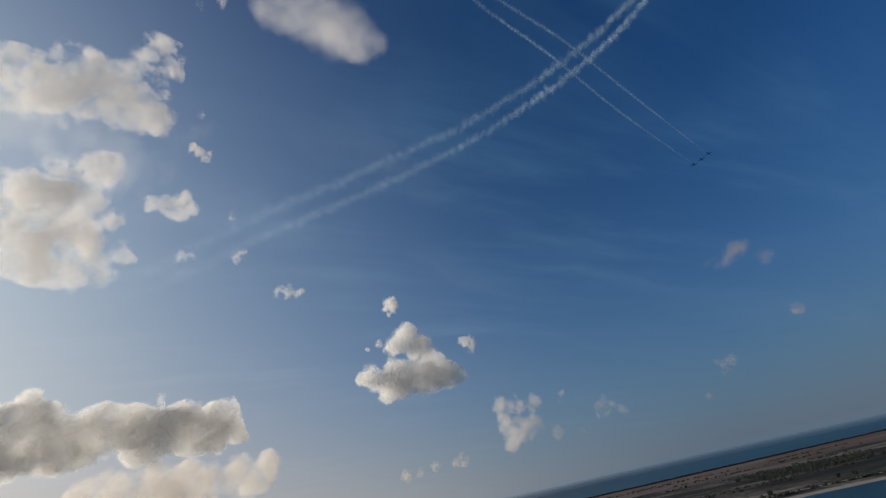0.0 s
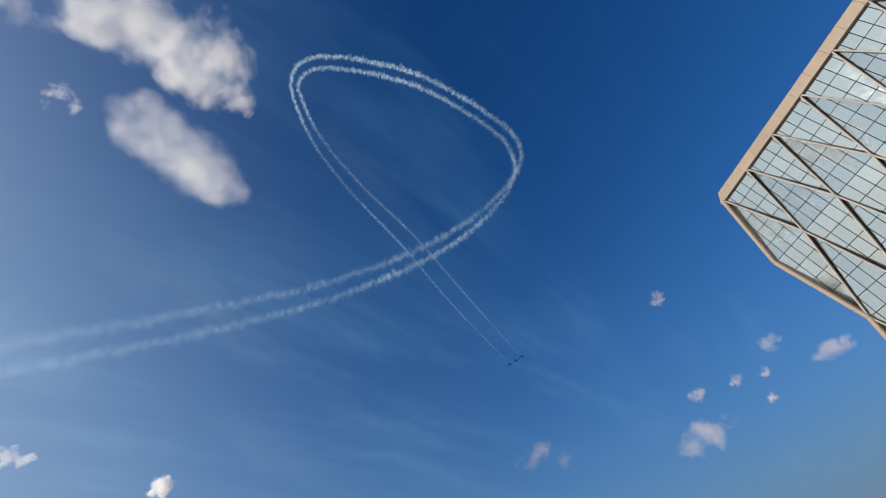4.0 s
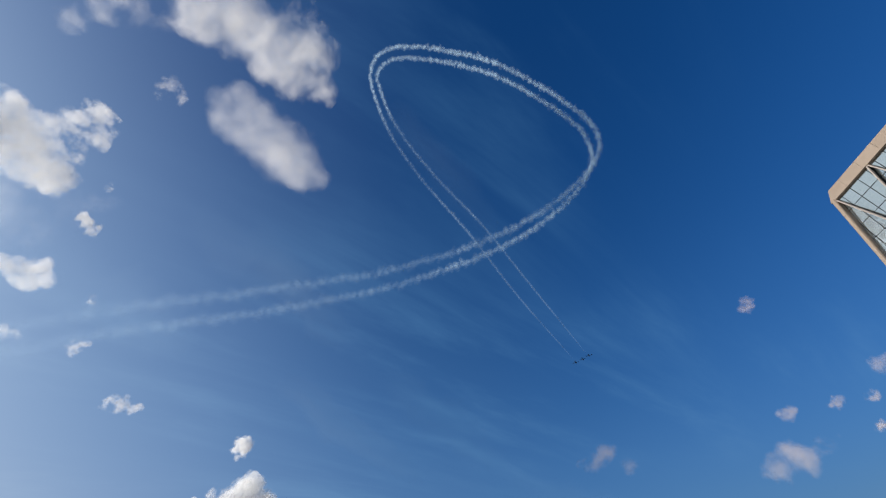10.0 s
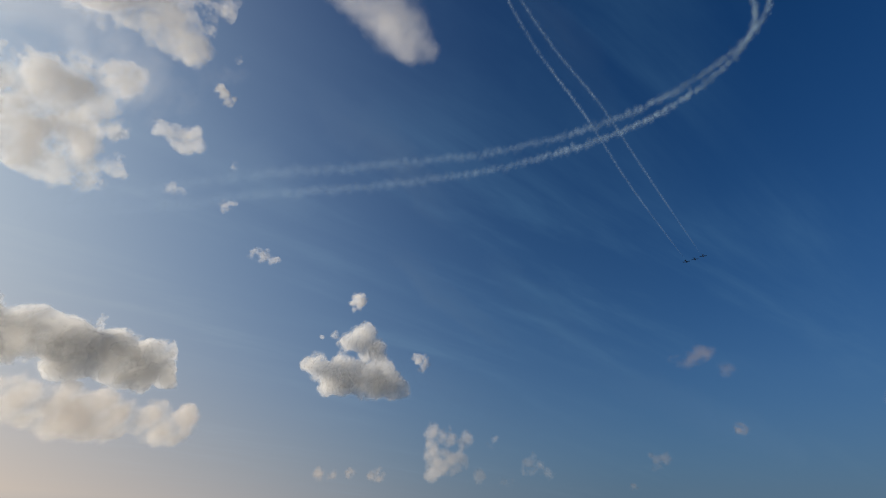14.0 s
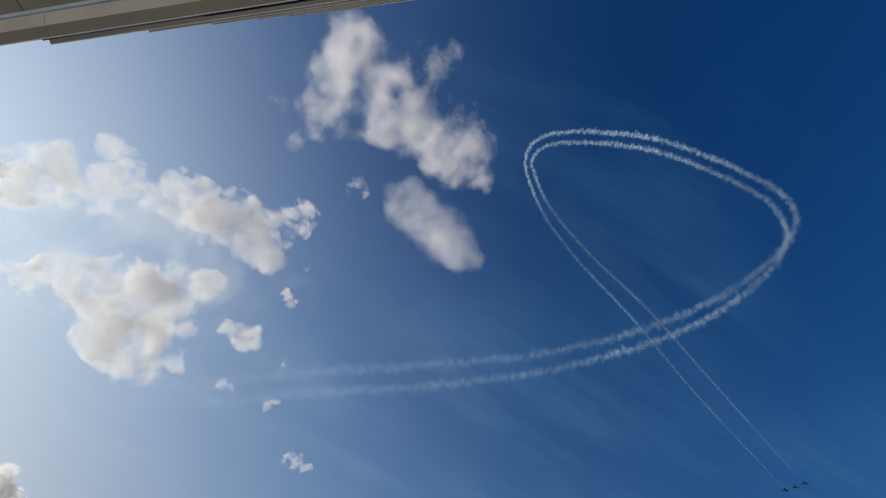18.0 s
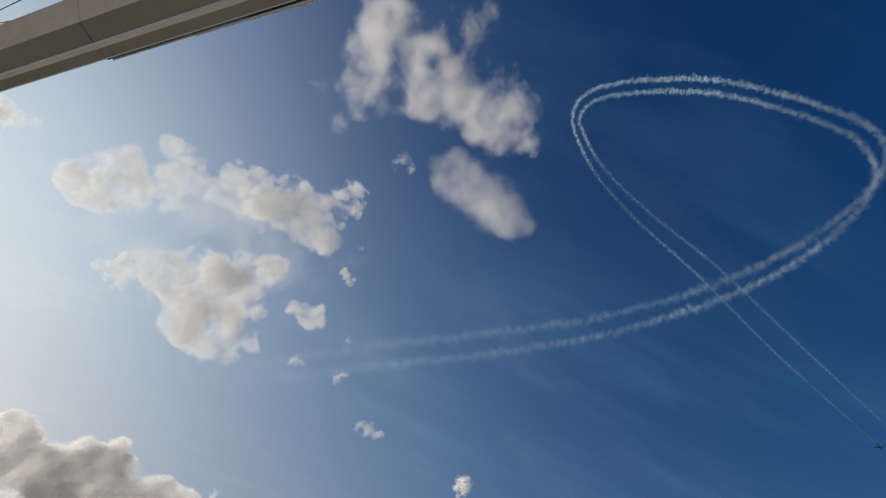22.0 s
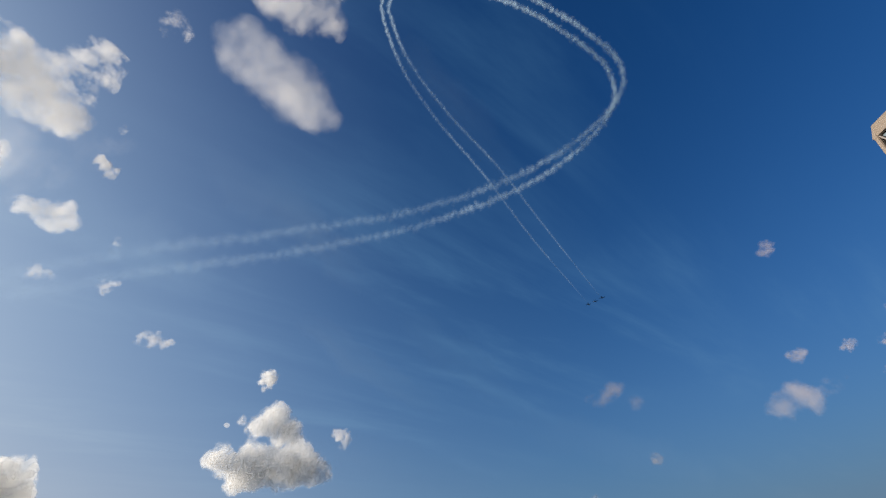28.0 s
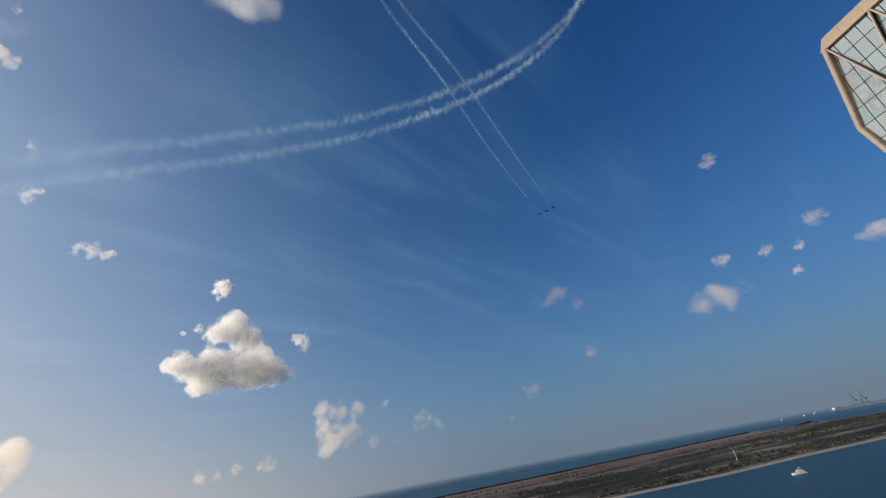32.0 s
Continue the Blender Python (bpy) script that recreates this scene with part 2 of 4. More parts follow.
def make_water():
    m, n = material("channel_water")
    at = n.add("ShaderNodeTexCoord").outputs["Object"]
    wave = n.add("ShaderNodeMapping", {0: at, 3: (1, 1.6, 1)}).outputs[0]
    h = n.math("ADD", n.noise(wave, 0.12, 6, 0.6), n.math("MULTIPLY", n.noise(wave, 0.9, 5, 0.6), 0.25))
    colour = n.ramp(n.noise(at, 0.0016, 5), (0.3, (0.003, 0.036, 0.054)), (0.55, (0.005, 0.046, 0.066)), (0.8, (0.008, 0.058, 0.080)))
    bump = n.add("ShaderNodeBump", {"Strength": 0.5, "Distance": 0.6, "Height": h}).outputs[0]
    p = n.add("ShaderNodeBsdfPrincipled", {"Base Color": colour, "Roughness": 0.3, "Normal": bump, "IOR": 1.33, "Specular IOR Level": 0.14})
    # distance haze put into the material: far sea thins out to the sky behind
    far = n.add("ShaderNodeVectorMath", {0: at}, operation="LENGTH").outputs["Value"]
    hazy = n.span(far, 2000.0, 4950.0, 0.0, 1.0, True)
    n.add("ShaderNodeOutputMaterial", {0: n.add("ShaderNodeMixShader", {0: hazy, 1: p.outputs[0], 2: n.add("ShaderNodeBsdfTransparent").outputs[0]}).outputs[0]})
    return m


def make_island():
    m, n = material("sand_and_scrub")
    at = n.add("ShaderNodeTexCoord").outputs["Object"]
    along = n.add("ShaderNodeMapping", {0: at, 3: (0.35, 1, 1)}).outputs[0]
    shore = n.add("ShaderNodeAttribute", attribute_name="shore").outputs["Fac"]
    patch = n.noise(along, 0.010, 7, 0.62, 0.4)
    speck = n.noise(at, 0.12, 6, 0.7)
    soil = n.ramp(n.math("ADD", n.math("MULTIPLY", patch, 0.75), n.math("MULTIPLY", speck, 0.25)),
                  (0.40, (0.030, 0.034, 0.025)), (0.49, (0.058, 0.054, 0.041)), (0.53, (0.13, 0.108, 0.086)), (0.585, (0.27, 0.225, 0.18)))
    sand = n.ramp(speck, (0.3, (0.36, 0.31, 0.25)), (0.7, (0.46, 0.41, 0.33)))
    mudflat = n.ramp(n.noise(along, 0.006, 4), (0.42, (0.17, 0.115, 0.090)), (0.6, (0.25, 0.195, 0.16)))
    soil = n.mix(n.span(n.math("ADD", shore, n.math("MULTIPLY", n.math("SUBTRACT", patch, 0.5), 0.5)), 0.52, 0.66, 0, 1, True), soil, mudflat)
    track = n.math("MULTIPLY", n.span(shore, 0.043, 0.046, 0, 1, True), n.span(shore, 0.052, 0.055, 1, 0, True))
    colour = n.mix(n.math("MAXIMUM", n.span(shore, 0.016, 0.024, 1, 0, True), n.math("MULTIPLY", track, 0.8)), soil, sand)
    p = n.add("ShaderNodeBsdfPrincipled", {"Base Color": colour, "Roughness": 0.95, "Specular IOR Level": 0.1})
    n.add("ShaderNodeOutputMaterial", {0: p.outputs[0]})
    return m


GLASS, WATER, ISLAND = make_glass(), make_water(), make_island()


# ---- building helpers ----
def mesh_from(name, verts, faces, mat, smooth=False):
    me = bpy.data.meshes.new(name)
    me.from_pydata([tuple(v) for v in verts], [], faces)
    me.materials.append(mat)
    if smooth:
        me.shade_smooth()
    return me


def hang(ob, parent):
    ob.parent = parent
    return ob


def part(name, me, parent, label="", kind=""):
    return tagged(hang(new(name, me), parent), label, kind=kind)


def thing(name, place, label, category, group="", kind=""):
    ob = new(name)
    ob.empty_display_size = 0.5
    ob.location = place
    return tagged(ob, label, category, group, kind)


def bm_mesh(name, bm, mat, smooth=False):
    me = bpy.data.meshes.new(name)
    bm.to_mesh(me)
    bm.free()
    me.materials.append(mat)
    if smooth:
        me.shade_smooth()
    return me


def block(bm, x0, x1, y0, y1, z0, z1, bevel=0.0, m=None):
    """A box with rounded edges in a bmesh."""
    made = bmesh.ops.create_cube(bm, size=1.0)["verts"]
    bmesh.ops.scale(bm, vec=(x1 - x0, y1 - y0, z1 - z0), verts=made)
    bmesh.ops.translate(bm, vec=((x0 + x1) / 2, (y0 + y1) / 2, (z0 + z1) / 2), verts=made)
    if bevel:
        edges = list({e for v in made for e in v.link_edges})
        made = list({v for v in bmesh.ops.bevel(bm, geom=edges, offset=bevel, segments=2, affect="EDGES")["verts"]} | {v for v in made if v.is_valid})
    if m is not None:
        bmesh.ops.transform(bm, matrix=m, verts=[v for v in made if v.is_valid])
    return made


def box_mesh(name, x0, x1, y0, y1, z0, z1, mat, bevel=0.0):
    bm = bmesh.new()
    block(bm, x0, x1, y0, y1, z0, z1, bevel)
    return bm_mesh(name, bm, mat)


def lattice(seed, n=64):
    return np.random.RandomState(seed).rand(n, n)


def value_noise(u, v, seed):
    g = lattice(seed)
    n = len(g)
    iu, iv = np.floor(u).astype(int), np.floor(v).astype(int)
    fu, fv = u - iu, v - iv
    fu, fv = fu * fu * (3 - 2 * fu), fv * fv * (3 - 2 * fv)
    a, b = g[iu % n, iv % n], g[(iu + 1) % n, iv % n]
    c, d = g[iu % n, (iv + 1) % n], g[(iu + 1) % n, (iv + 1) % n]
    return (a * (1 - fu) + b * fu) * (1 - fv) + (c * (1 - fu) + d * fu) * fv


def fbm(u, v, seed, octaves=5, gain=0.55, billow=False):
    total, amp, norm = 0.0, 1.0, 0.0
    for k in range(octaves):
        q = value_noise(u * 2 ** k + 7.3 * k, v * 2 ** k + 3.1 * k, seed + k)
        total = total + amp * (np.abs(2 * q - 1) if billow else q)
        norm, amp = norm + amp, amp * gain
    return total / norm


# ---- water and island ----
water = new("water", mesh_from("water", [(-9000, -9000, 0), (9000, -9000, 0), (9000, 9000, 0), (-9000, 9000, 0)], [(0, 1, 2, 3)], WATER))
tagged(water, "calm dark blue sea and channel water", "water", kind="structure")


def near_shore(x):
    return 492 - 0.07 * (x - 300) + 7 * np.sin(x / 130.0) + 4 * np.sin(x / 47.0 + 1)


def far_shore(x):
    f = np.clip((x - 1430) / 140, 0, 1)
    return 1254 + 0.033 * x + 3 * np.sin(x / 90.0 + 2) - 600 * f * f * (3 - 2 * f)


def make_ground():
    xs, ts = np.linspace(-700, 2350, 260), np.linspace(0, 1, 90) ** 1.3
    X, S = np.meshgrid(xs, ts, indexing="ij")
    Y = near_shore(X) + S * (far_shore(X) - near_shore(X))
    rise = np.minimum(S, 1 - S) * 60
    Z = -0.25 + np.minimum(rise, 1.6) + np.clip(rise - 1.0, 0, 1) * 2.5 * fbm(X / 90 + 40, Y / 60 + 40, 5)
    verts = np.stack([X, Y, Z], -1).reshape(-1, 3)
    ny = len(ts)
    faces = [(i * ny + j, (i + 1) * ny + j, (i + 1) * ny + j + 1, i * ny + j + 1) for i in range(len(xs) - 1) for j in range(ny - 1)]
    me = mesh_from("ground", verts.tolist(), faces, ISLAND, True)
    me.attributes.new("shore", "FLOAT", "POINT").data.foreach_set("value", S.ravel().astype(np.float32))
    return tagged(new("ground", me), "flat sandy island with dry scrub, pale beach and brown mudflat", "island", kind="structure")


make_ground()


def ground_z(x, y):
    s = float((y - near_shore(x)) / (far_shore(x) - near_shore(x)))
    rise = min(s, 1 - s) * 60
    return float(-0.25 + min(rise, 1.6) + max(0, min(rise - 1.0, 1)) * 2.5 * fbm(np.array([x / 90 + 40]), np.array([y / 60 + 40]), 5)[0])


def clump(rng, x, y, z, r, h):
    """A ragged bush of crossing leaf facets."""
    vs, fs = [], []
    for k in range(9):
        a, e = rng.uniform(0, 6.28), rng.uniform(0.1, 1.0)
        c = Vector((x + math.cos(a) * r * 0.6 * (1 - e * 0.6), y + math.sin(a) * r * 0.6 * (1 - e * 0.6), z + h * e * 0.8))
        s = r * rng.uniform(0.3, 0.6)
        t = Vector((rng.uniform(-1, 1), rng.uniform(-1, 1), rng.uniform(-0.4, 0.8))).normalized() * s
        q = t.cross(Vector((rng.uniform(-1, 1), rng.uniform(-1, 1), rng.uniform(-1, 1)))).normalized() * s
        top = t.cross(q).normalized() * s
        b = len(vs)
        vs += [c - t, c + q, c + t, c - q, c + top, c - top]
        fs += [(b, b + 1, b + 4), (b + 1, b + 2, b + 4), (b + 2, b + 3, b + 4), (b + 3, b, b + 4), (b + 1, b, b + 5), (b + 2, b + 1, b + 5), (b + 3, b + 2, b + 5), (b, b + 3, b + 5)]
    return vs, fs


def make_scrub():
    rng, dice = random.Random(3), np.random.RandomState(3)
    vs, fs = [], []
    X, S = dice.uniform(-400, 2250, 30000), dice.random_sample(30000) ** 1.5 * 0.80 + 0.033
    Y = near_shore(X) + S * (far_shore(X) - near_shore(X))
    cover = fbm(X / 230 + 9, Y / 52 + 9, 21, 5)
    rise = np.minimum(S, 1 - S) * 60
    Z = -0.25 + np.minimum(rise, 1.6) + np.clip(rise - 1.0, 0, 1) * 2.5 * fbm(X / 90 + 40, Y / 60 + 40, 5)
    grows = ((cover > 0.465 + 0.55 * np.clip(S - 0.42, 0, 1)) | (S < 0.058)) & ((S < 0.043) | (S > 0.055))
    for x, y, z in list(zip(X[grows], Y[grows], Z[grows]))[:12500]:
        r = rng.uniform(0.8, 2.7)
        a, b = clump(rng, float(x), float(y), float(z) - 0.2, r, r * rng.uniform(0.7, 1.1))
        fs += [tuple(i + len(vs) for i in f) for f in b]
        vs += a
    tagged(new("scrub", mesh_from("scrub", vs, fs, LEAF)), "dense low dark green and brown desert scrub on the island", "scrub", kind="stuff")


make_scrub()


def make_tree(seed):
    rng = random.Random(seed)
    tree = thing("tree", (0, 0, 0), "small dark green tree on the scrubby island", "tree", "island trees")
    bm = bmesh.new()
    bmesh.ops.create_cone(bm, cap_ends=True, segments=7, radius1=0.28, radius2=0.12, depth=3.4, matrix=pose(0, 0, 1.7))
    for k in range(4):
        bmesh.ops.create_cone(bm, segments=5, radius1=0.12, radius2=0.05, depth=2.2, matrix=pose(0, 0, 3.0) @ pose(0, 0, 0, 40, 0, k * 90 + 20) @ pose(0, 0, 1.0))
    part("trunk", bm_mesh("trunk", bm, BARK), tree)
    vs, fs = [], []
    for k in range(22):
        a, e = rng.uniform(0, 6.28), rng.uniform(0, 1)
        r = 2.4 * math.sqrt(max(1 - (e * 1.6 - 0.7) ** 2, 0.1)) * rng.uniform(0.4, 1)
        p, q = clump(rng, math.cos(a) * r, math.sin(a) * r, 2.6 + e * 3.2, 1.1, 1.0)
        fs += [tuple(i + len(vs) for i in f) for f in q]
        vs += p
    part("crown", mesh_from("crown", vs, fs, LEAF), tree)
    return tree


def plant_trees():
    rng = random.Random(11)
    kinds = [make_tree(s) for s in (1, 2, 3)]
    for k in range(70):
        x = rng.uniform(120, 1700)
        s = rng.choice((rng.uniform(0.03, 0.1), rng.uniform(0.05, 0.5)))
        y = float(near_shore(x) + s * (far_shore(x) - near_shore(x)))
        m = pose(x, y, ground_z(x, y) - 0.15, 0, 0, rng.uniform(0, 360))
        if k < 3:
            kinds[k].matrix_world = m
        else:
            copy_thing(kinds[k % 3], m)


plant_trees()


def make_breakwater(name, ends, width, label):
    rng = random.Random(5)
    vs, fs = [], []
    (x0, y0), (x1, y1) = ends
    length = math.hypot(x1 - x0, y1 - y0)
    n = int(length / 3.2)
    for k in range(n):
        for row in (-1, 0, 1):
            f = (k + rng.random()) / n
            x, y = x0 + (x1 - x0) * f + rng.uniform(-1, 1), y0 + (y1 - y0) * f + row * width / 3 + rng.uniform(-1, 1)
            if name == "rock_wall":
                y = 1281 + 0.035 * x + row * width / 3
            r, h = rng.uniform(2.0, 3.6), rng.uniform(1.6, 2.8) + (1.2 if row == 0 else 0)
            b = len(vs)
            for i in range(5):
                a = i * 1.2566 + rng.uniform(-0.3, 0.3)
                vs.append((x + r * math.cos(a), y + r * math.sin(a), -0.6))
            for i in range(5):
                a = i * 1.2566 + rng.uniform(-0.3, 0.3)
                vs.append((x + r * 0.6 * math.cos(a), y + r * 0.6 * math.sin(a), h))
            fs += [(b + i, b + (i + 1) % 5, b + 5 + (i + 1) % 5, b + 5 + i) for i in range(5)] + [tuple(range(b + 5, b + 10))]
    tagged(new(name, mesh_from(name, vs, fs, ROCK)), label, "breakwater", kind="stuff")


make_breakwater("rock_wall", ((-500, 0), (1520, 0)), 8, "long dark rock wall along the far shore of the island")
make_breakwater("breakwater", ((1400, 1105), (1646, 1195)), 9, "dark rock breakwater reaching into the sea")


lane = new("causeway", box_mesh("causeway", -1010, 1010, -7, 2, -1, 0.8, PAVING, 0.1))
lane.matrix_world = pose(510, 1270, 0, 0, 0, math.degrees(math.atan(0.035)))
tagged(lane, "narrow pale causeway behind the rock wall", "causeway", kind="structure")


def on_sea(az, metres):
    return math.sin(radians(az)) * metres, math.cos(radians(az)) * metres


def make_mast():
    x, y = on_sea(46.7, 830)
    mast = thing("light_mast", (x, y, ground_z(x, y)), "tall white steel mast standing in the island scrub", "mast")
    bm = bmesh.new()
    bmesh.ops.create_cone(bm, cap_ends=True, segments=10, radius1=0.32, radius2=0.22, depth=13, matrix=pose(0, 0, 6.5))
    part("pole", bm_mesh("pole", bm, WHITE), mast)
    part("head", box_mesh("head", -1.3, 1.3, -0.25, 0.25, 12.9, 13.5, WHITE, 0.06), mast)
    part("base", box_mesh("base", -0.9, 0.9, -0.9, 0.9, -0.4, 0.5, CONCRETE, 0.05), mast)


make_mast()


plaza = new("pavement", box_mesh("pavement", -260, 240, -340, 70, -1, 1.2, PAVING, 0.1))
tagged(plaza, "pale paved waterfront ground at the foot of the towers", "pavement", kind="structure")


# ---- boats and far harbour ----
def hull_mesh(length, beam, free, mat, sheer=0.5):
    xs = np.linspace(-0.5, 0.5, 15)
    vs, fs = [], []
    for f in xs:
        half = beam / 2 * (1 - max(0, (f - 0.05) / 0.45) ** 2.2) * (0.9 if f < -0.45 else 1)
        half = max(half, 0.05)
        top = free + sheer * max(f + 0.1, 0) ** 2 * 3
        x = f * length
        vs += [(x + 0.6 * max(f, 0), -half, top), (x, -half * 0.82, 0.15), (x - 0.3 * max(f, 0), -half * 0.4, -0.5), (x - 0.3 * max(f, 0), half * 0.4, -0.5), (x, half * 0.82, 0.15), (x + 0.6 * max(f, 0), half, top)]
    for i in range(len(xs) - 1):
        for j in range(6):
            a, b = i * 6 + j, i * 6 + (j + 1) % 6
            fs.append((a, a + 6, b + 6, b))
    fs += [tuple(range(5, -1, -1)), tuple((len(xs) - 1) * 6 + j for j in range(6))]
    return mesh_from("hull", vs, fs, mat, False)


def make_yacht(place, heading, size, label, group=""):
    y = thing("motor_yacht", (0, 0, 0), label, "yacht", group)
    part("hull", hull_mesh(15, 4.4, 1.5, WHITE), y)
    part("rub_rail", box_mesh("rub_rail", -7.2, 3.6, -2.22, 2.22, 1.22, 1.34, DARK_GLASS, 0.02), y, "dark rubbing strake")
    cab = part("cabin", box_mesh("cabin", -4.6, 3.2, -1.7, 1.7, 1.4, 3.0, WHITE, 0.18), y)
    for side in (-1, 1):
        for x in (-3.6, -1.6, 0.4):
            part("side_window", box_mesh("side_window", x, x + 1.5, side * 1.71 - 0.03, side * 1.71 + 0.03, 1.95, 2.6, DARK_GLASS, 0.02), cab, "dark tinted window")
    part("windscreen", box_mesh("windscreen", 3.16, 3.26, -1.4, 1.4, 2.0, 2.75, DARK_GLASS, 0.02), cab, "dark windscreen")
    part("flybridge", box_mesh("flybridge", -4.2, 1.6, -1.5, 1.5, 3.0, 3.7, WHITE, 0.15), y)
    top = part("hardtop", box_mesh("hardtop", -3.4, 0.9, -1.45, 1.45, 5.0, 5.15, WHITE, 0.05), y)
    for x in (-3.1, 0.6):
        for side in (-1.25, 1.25):
            part("post", box_mesh("post", x - 0.06, x + 0.06, side - 0.06, side + 0.06, 3.6, 5.02, TRIM, 0.01), y)
    part("radar_mast", box_mesh("radar_mast", -1.9, -1.6, -0.15, 0.15, 5.1, 6.5, TRIM, 0.03), top)
    part("bow_rail", box_mesh("bow_rail", 3.4, 7.6, -0.04, 0.04, 2.2, 2.28, TRIM, 0.01), y)
    part("swim_platform", box_mesh("swim_platform", -8.3, -7.3, -1.9, 1.9, 0.25, 0.4, BARK, 0.03), y)
    y.matrix_world = pose(*place, 0, 0, heading) @ Matrix.Scale(size, 4)
    return y


yx, yy = on_sea(51.2, 590)
make_yacht((yx, yy, 0.05), 150, 0.9, "white motor yacht with flybridge anchored in the blue channel")
for az, far, turn, size in ((51.9, 3050, 170, 1.3), (53.8, 3050, 175, 1.5), (54.7, 3200, 172, 1.8)):
    x, y = on_sea(az, far)
    make_yacht((x, y, 0.05), turn, size, "distant white passenger boat on the open sea", "distant boats")


def make_ship():
    x, y = on_sea(56.7, 3150)
    ship = thing("cargo_ship", (0, 0, 0), "distant pale ship lying along a hazy harbour", "ship")
    part("hull", hull_mesh(110, 16, 7, WHITE, 3), ship)
    part("bridge", box_mesh("bridge", 30, 44, -7, 7, 7, 14, WHITE, 0.4), ship)
    part("deck_house", box_mesh("deck_house", -44, 24, -6, 6, 7, 11, BEIGE, 0.3), ship)
    part("funnel", box_mesh("funnel", 24, 28, -2, 2, 11, 15, STEEL, 0.3), ship)
    ship.matrix_world = pose(x, y, 0.05, 0, 0, 172)


def make_crane(az, far, lean):
    x, y = on_sea(az, far)
    crane = thing("harbour_crane", (0, 0, 0), "distant grey steel harbour crane with raised jib", "crane", "harbour cranes")
    for sx in (-9, 9):
        for sy in (-9, 9):
            part("leg", box_mesh("leg", sx - 1, sx + 1, sy - 1, sy + 1, 0, 26, STEEL, 0.1), crane)
    part("portal", box_mesh("portal", -10, 10, -10, 10, 26, 32, STEEL, 0.3), crane)
    bm = bmesh.new()
    block(bm, -1.6, 1.6, -1.6, 1.6, 0, 36, 0.1, pose(0, 0, 32, 0, lean, 0))
    for k in range(7):
        block(bm, -2.1, 2.1, -2.1, 2.1, k * 5, k * 5 + 0.8, 0, pose(0, 0, 32, 0, lean, 0))
    part("jib", bm_mesh("jib", bm, STEEL), crane)
    part("machine_house", box_mesh("machine_house", -12, -2, -5, 5, 32, 40, STEEL, 0.3), crane)
    crane.matrix_world = pose(x, y, 1.4, 0, 0, 15)


make_ship()
qx, qy = on_sea(60.5, 3300)
quay = new("harbour_quay", box_mesh("harbour_quay", -240, 420, -60, 120, -1, 1.5, CONCRETE, 0.2))
quay.matrix_world = pose(qx, qy, 0, 0, 0, -30)
tagged(quay, "distant low concrete harbour quay in haze", "quay", kind="structure")
for az, far, lean in ((57.9, 3290, -22), (58.6, 3330, -8)):
    make_crane(az, far, lean)


# ---- neighbouring tower with folded glass facade ----
def on_face(y, z, out=0.0):
    """Place on the facade: along it, height over the camera, metres proud."""
    return Vector((62.2 + 0.09 * y - 0.996 * out, y + 0.09 * out, EYE + z))


PITCH, STOREY, TOP = 5.4, 11.5, 39.5


def node_at(row, j):
    return (22.4 if row % 2 == 0 else 24.5) - PITCH * j, TOP - STOREY * row


tower = thing("glass_tower", (78, 0, 0), "neighbouring tower with tan diagonal ribs and folded mirror glass", "building")
TOWER_AT = Vector((78, 0, 0))


def tower_part(name, verts, faces, mat, label="", kind="", parent=None):
    return part(name, mesh_from(name, [v - TOWER_AT for v in verts], faces, mat), parent or tower, label, kind)


def bar(a, b, width, o0, o1):
    """A rib from a to b on the facade, from o0 to o1 metres proud, with a chamfered nose."""
    (ya, za), (yb, zb) = a, b
    d = Vector((yb - ya, zb - za)).normalized()
    s = Vector((-d.y, d.x)) * width / 2
    vs = []
    for (y, z) in (a, b):
        for k, o in ((1, o0), (1, o1 - 0.12), (0.65, o1), (-0.65, o1), (-1, o1 - 0.12), (-1, o0)):
            vs.append(on_face(y + s.x * k, z + s.y * k, o))
    fs = [(i, i + 1, i + 7, i + 6) for i in range(5)] + [(5, 0, 6, 11), (5, 4, 3, 2, 1, 0), (6, 7, 8, 9, 10, 11)]
    return vs, fs


def clipped(cell, tri):
    """A rectangle cut to a triangle, both as lists of 2D points running the same way."""
    out = cell
    for i in range(3):
        a, b = tri[i], tri[(i + 1) % 3]
        e = (b[0] - a[0], b[1] - a[1])
        side = [e[0] * (p[1] - a[1]) - e[1] * (p[0] - a[0]) for p in out]
        kept = []
        for k in range(len(out)):
            p, q, sp, sq = out[k], out[(k + 1) % len(out)], side[k], side[(k + 1) % len(out)]
            if sp >= 0:
                kept.append(p)
            if sp * sq < 0:
                t = sp / (sp - sq)
                kept.append((p[0] + (q[0] - p[0]) * t, p[1] + (q[1] - p[1]) * t))
        out = kept
        if len(out) < 3:
            return []
    return out


def area(p):
    return 0.5 * sum(p[i][0] * p[(i + 1) % len(p)][1] - p[(i + 1) % len(p)][0] * p[i][1] for i in range(len(p)))


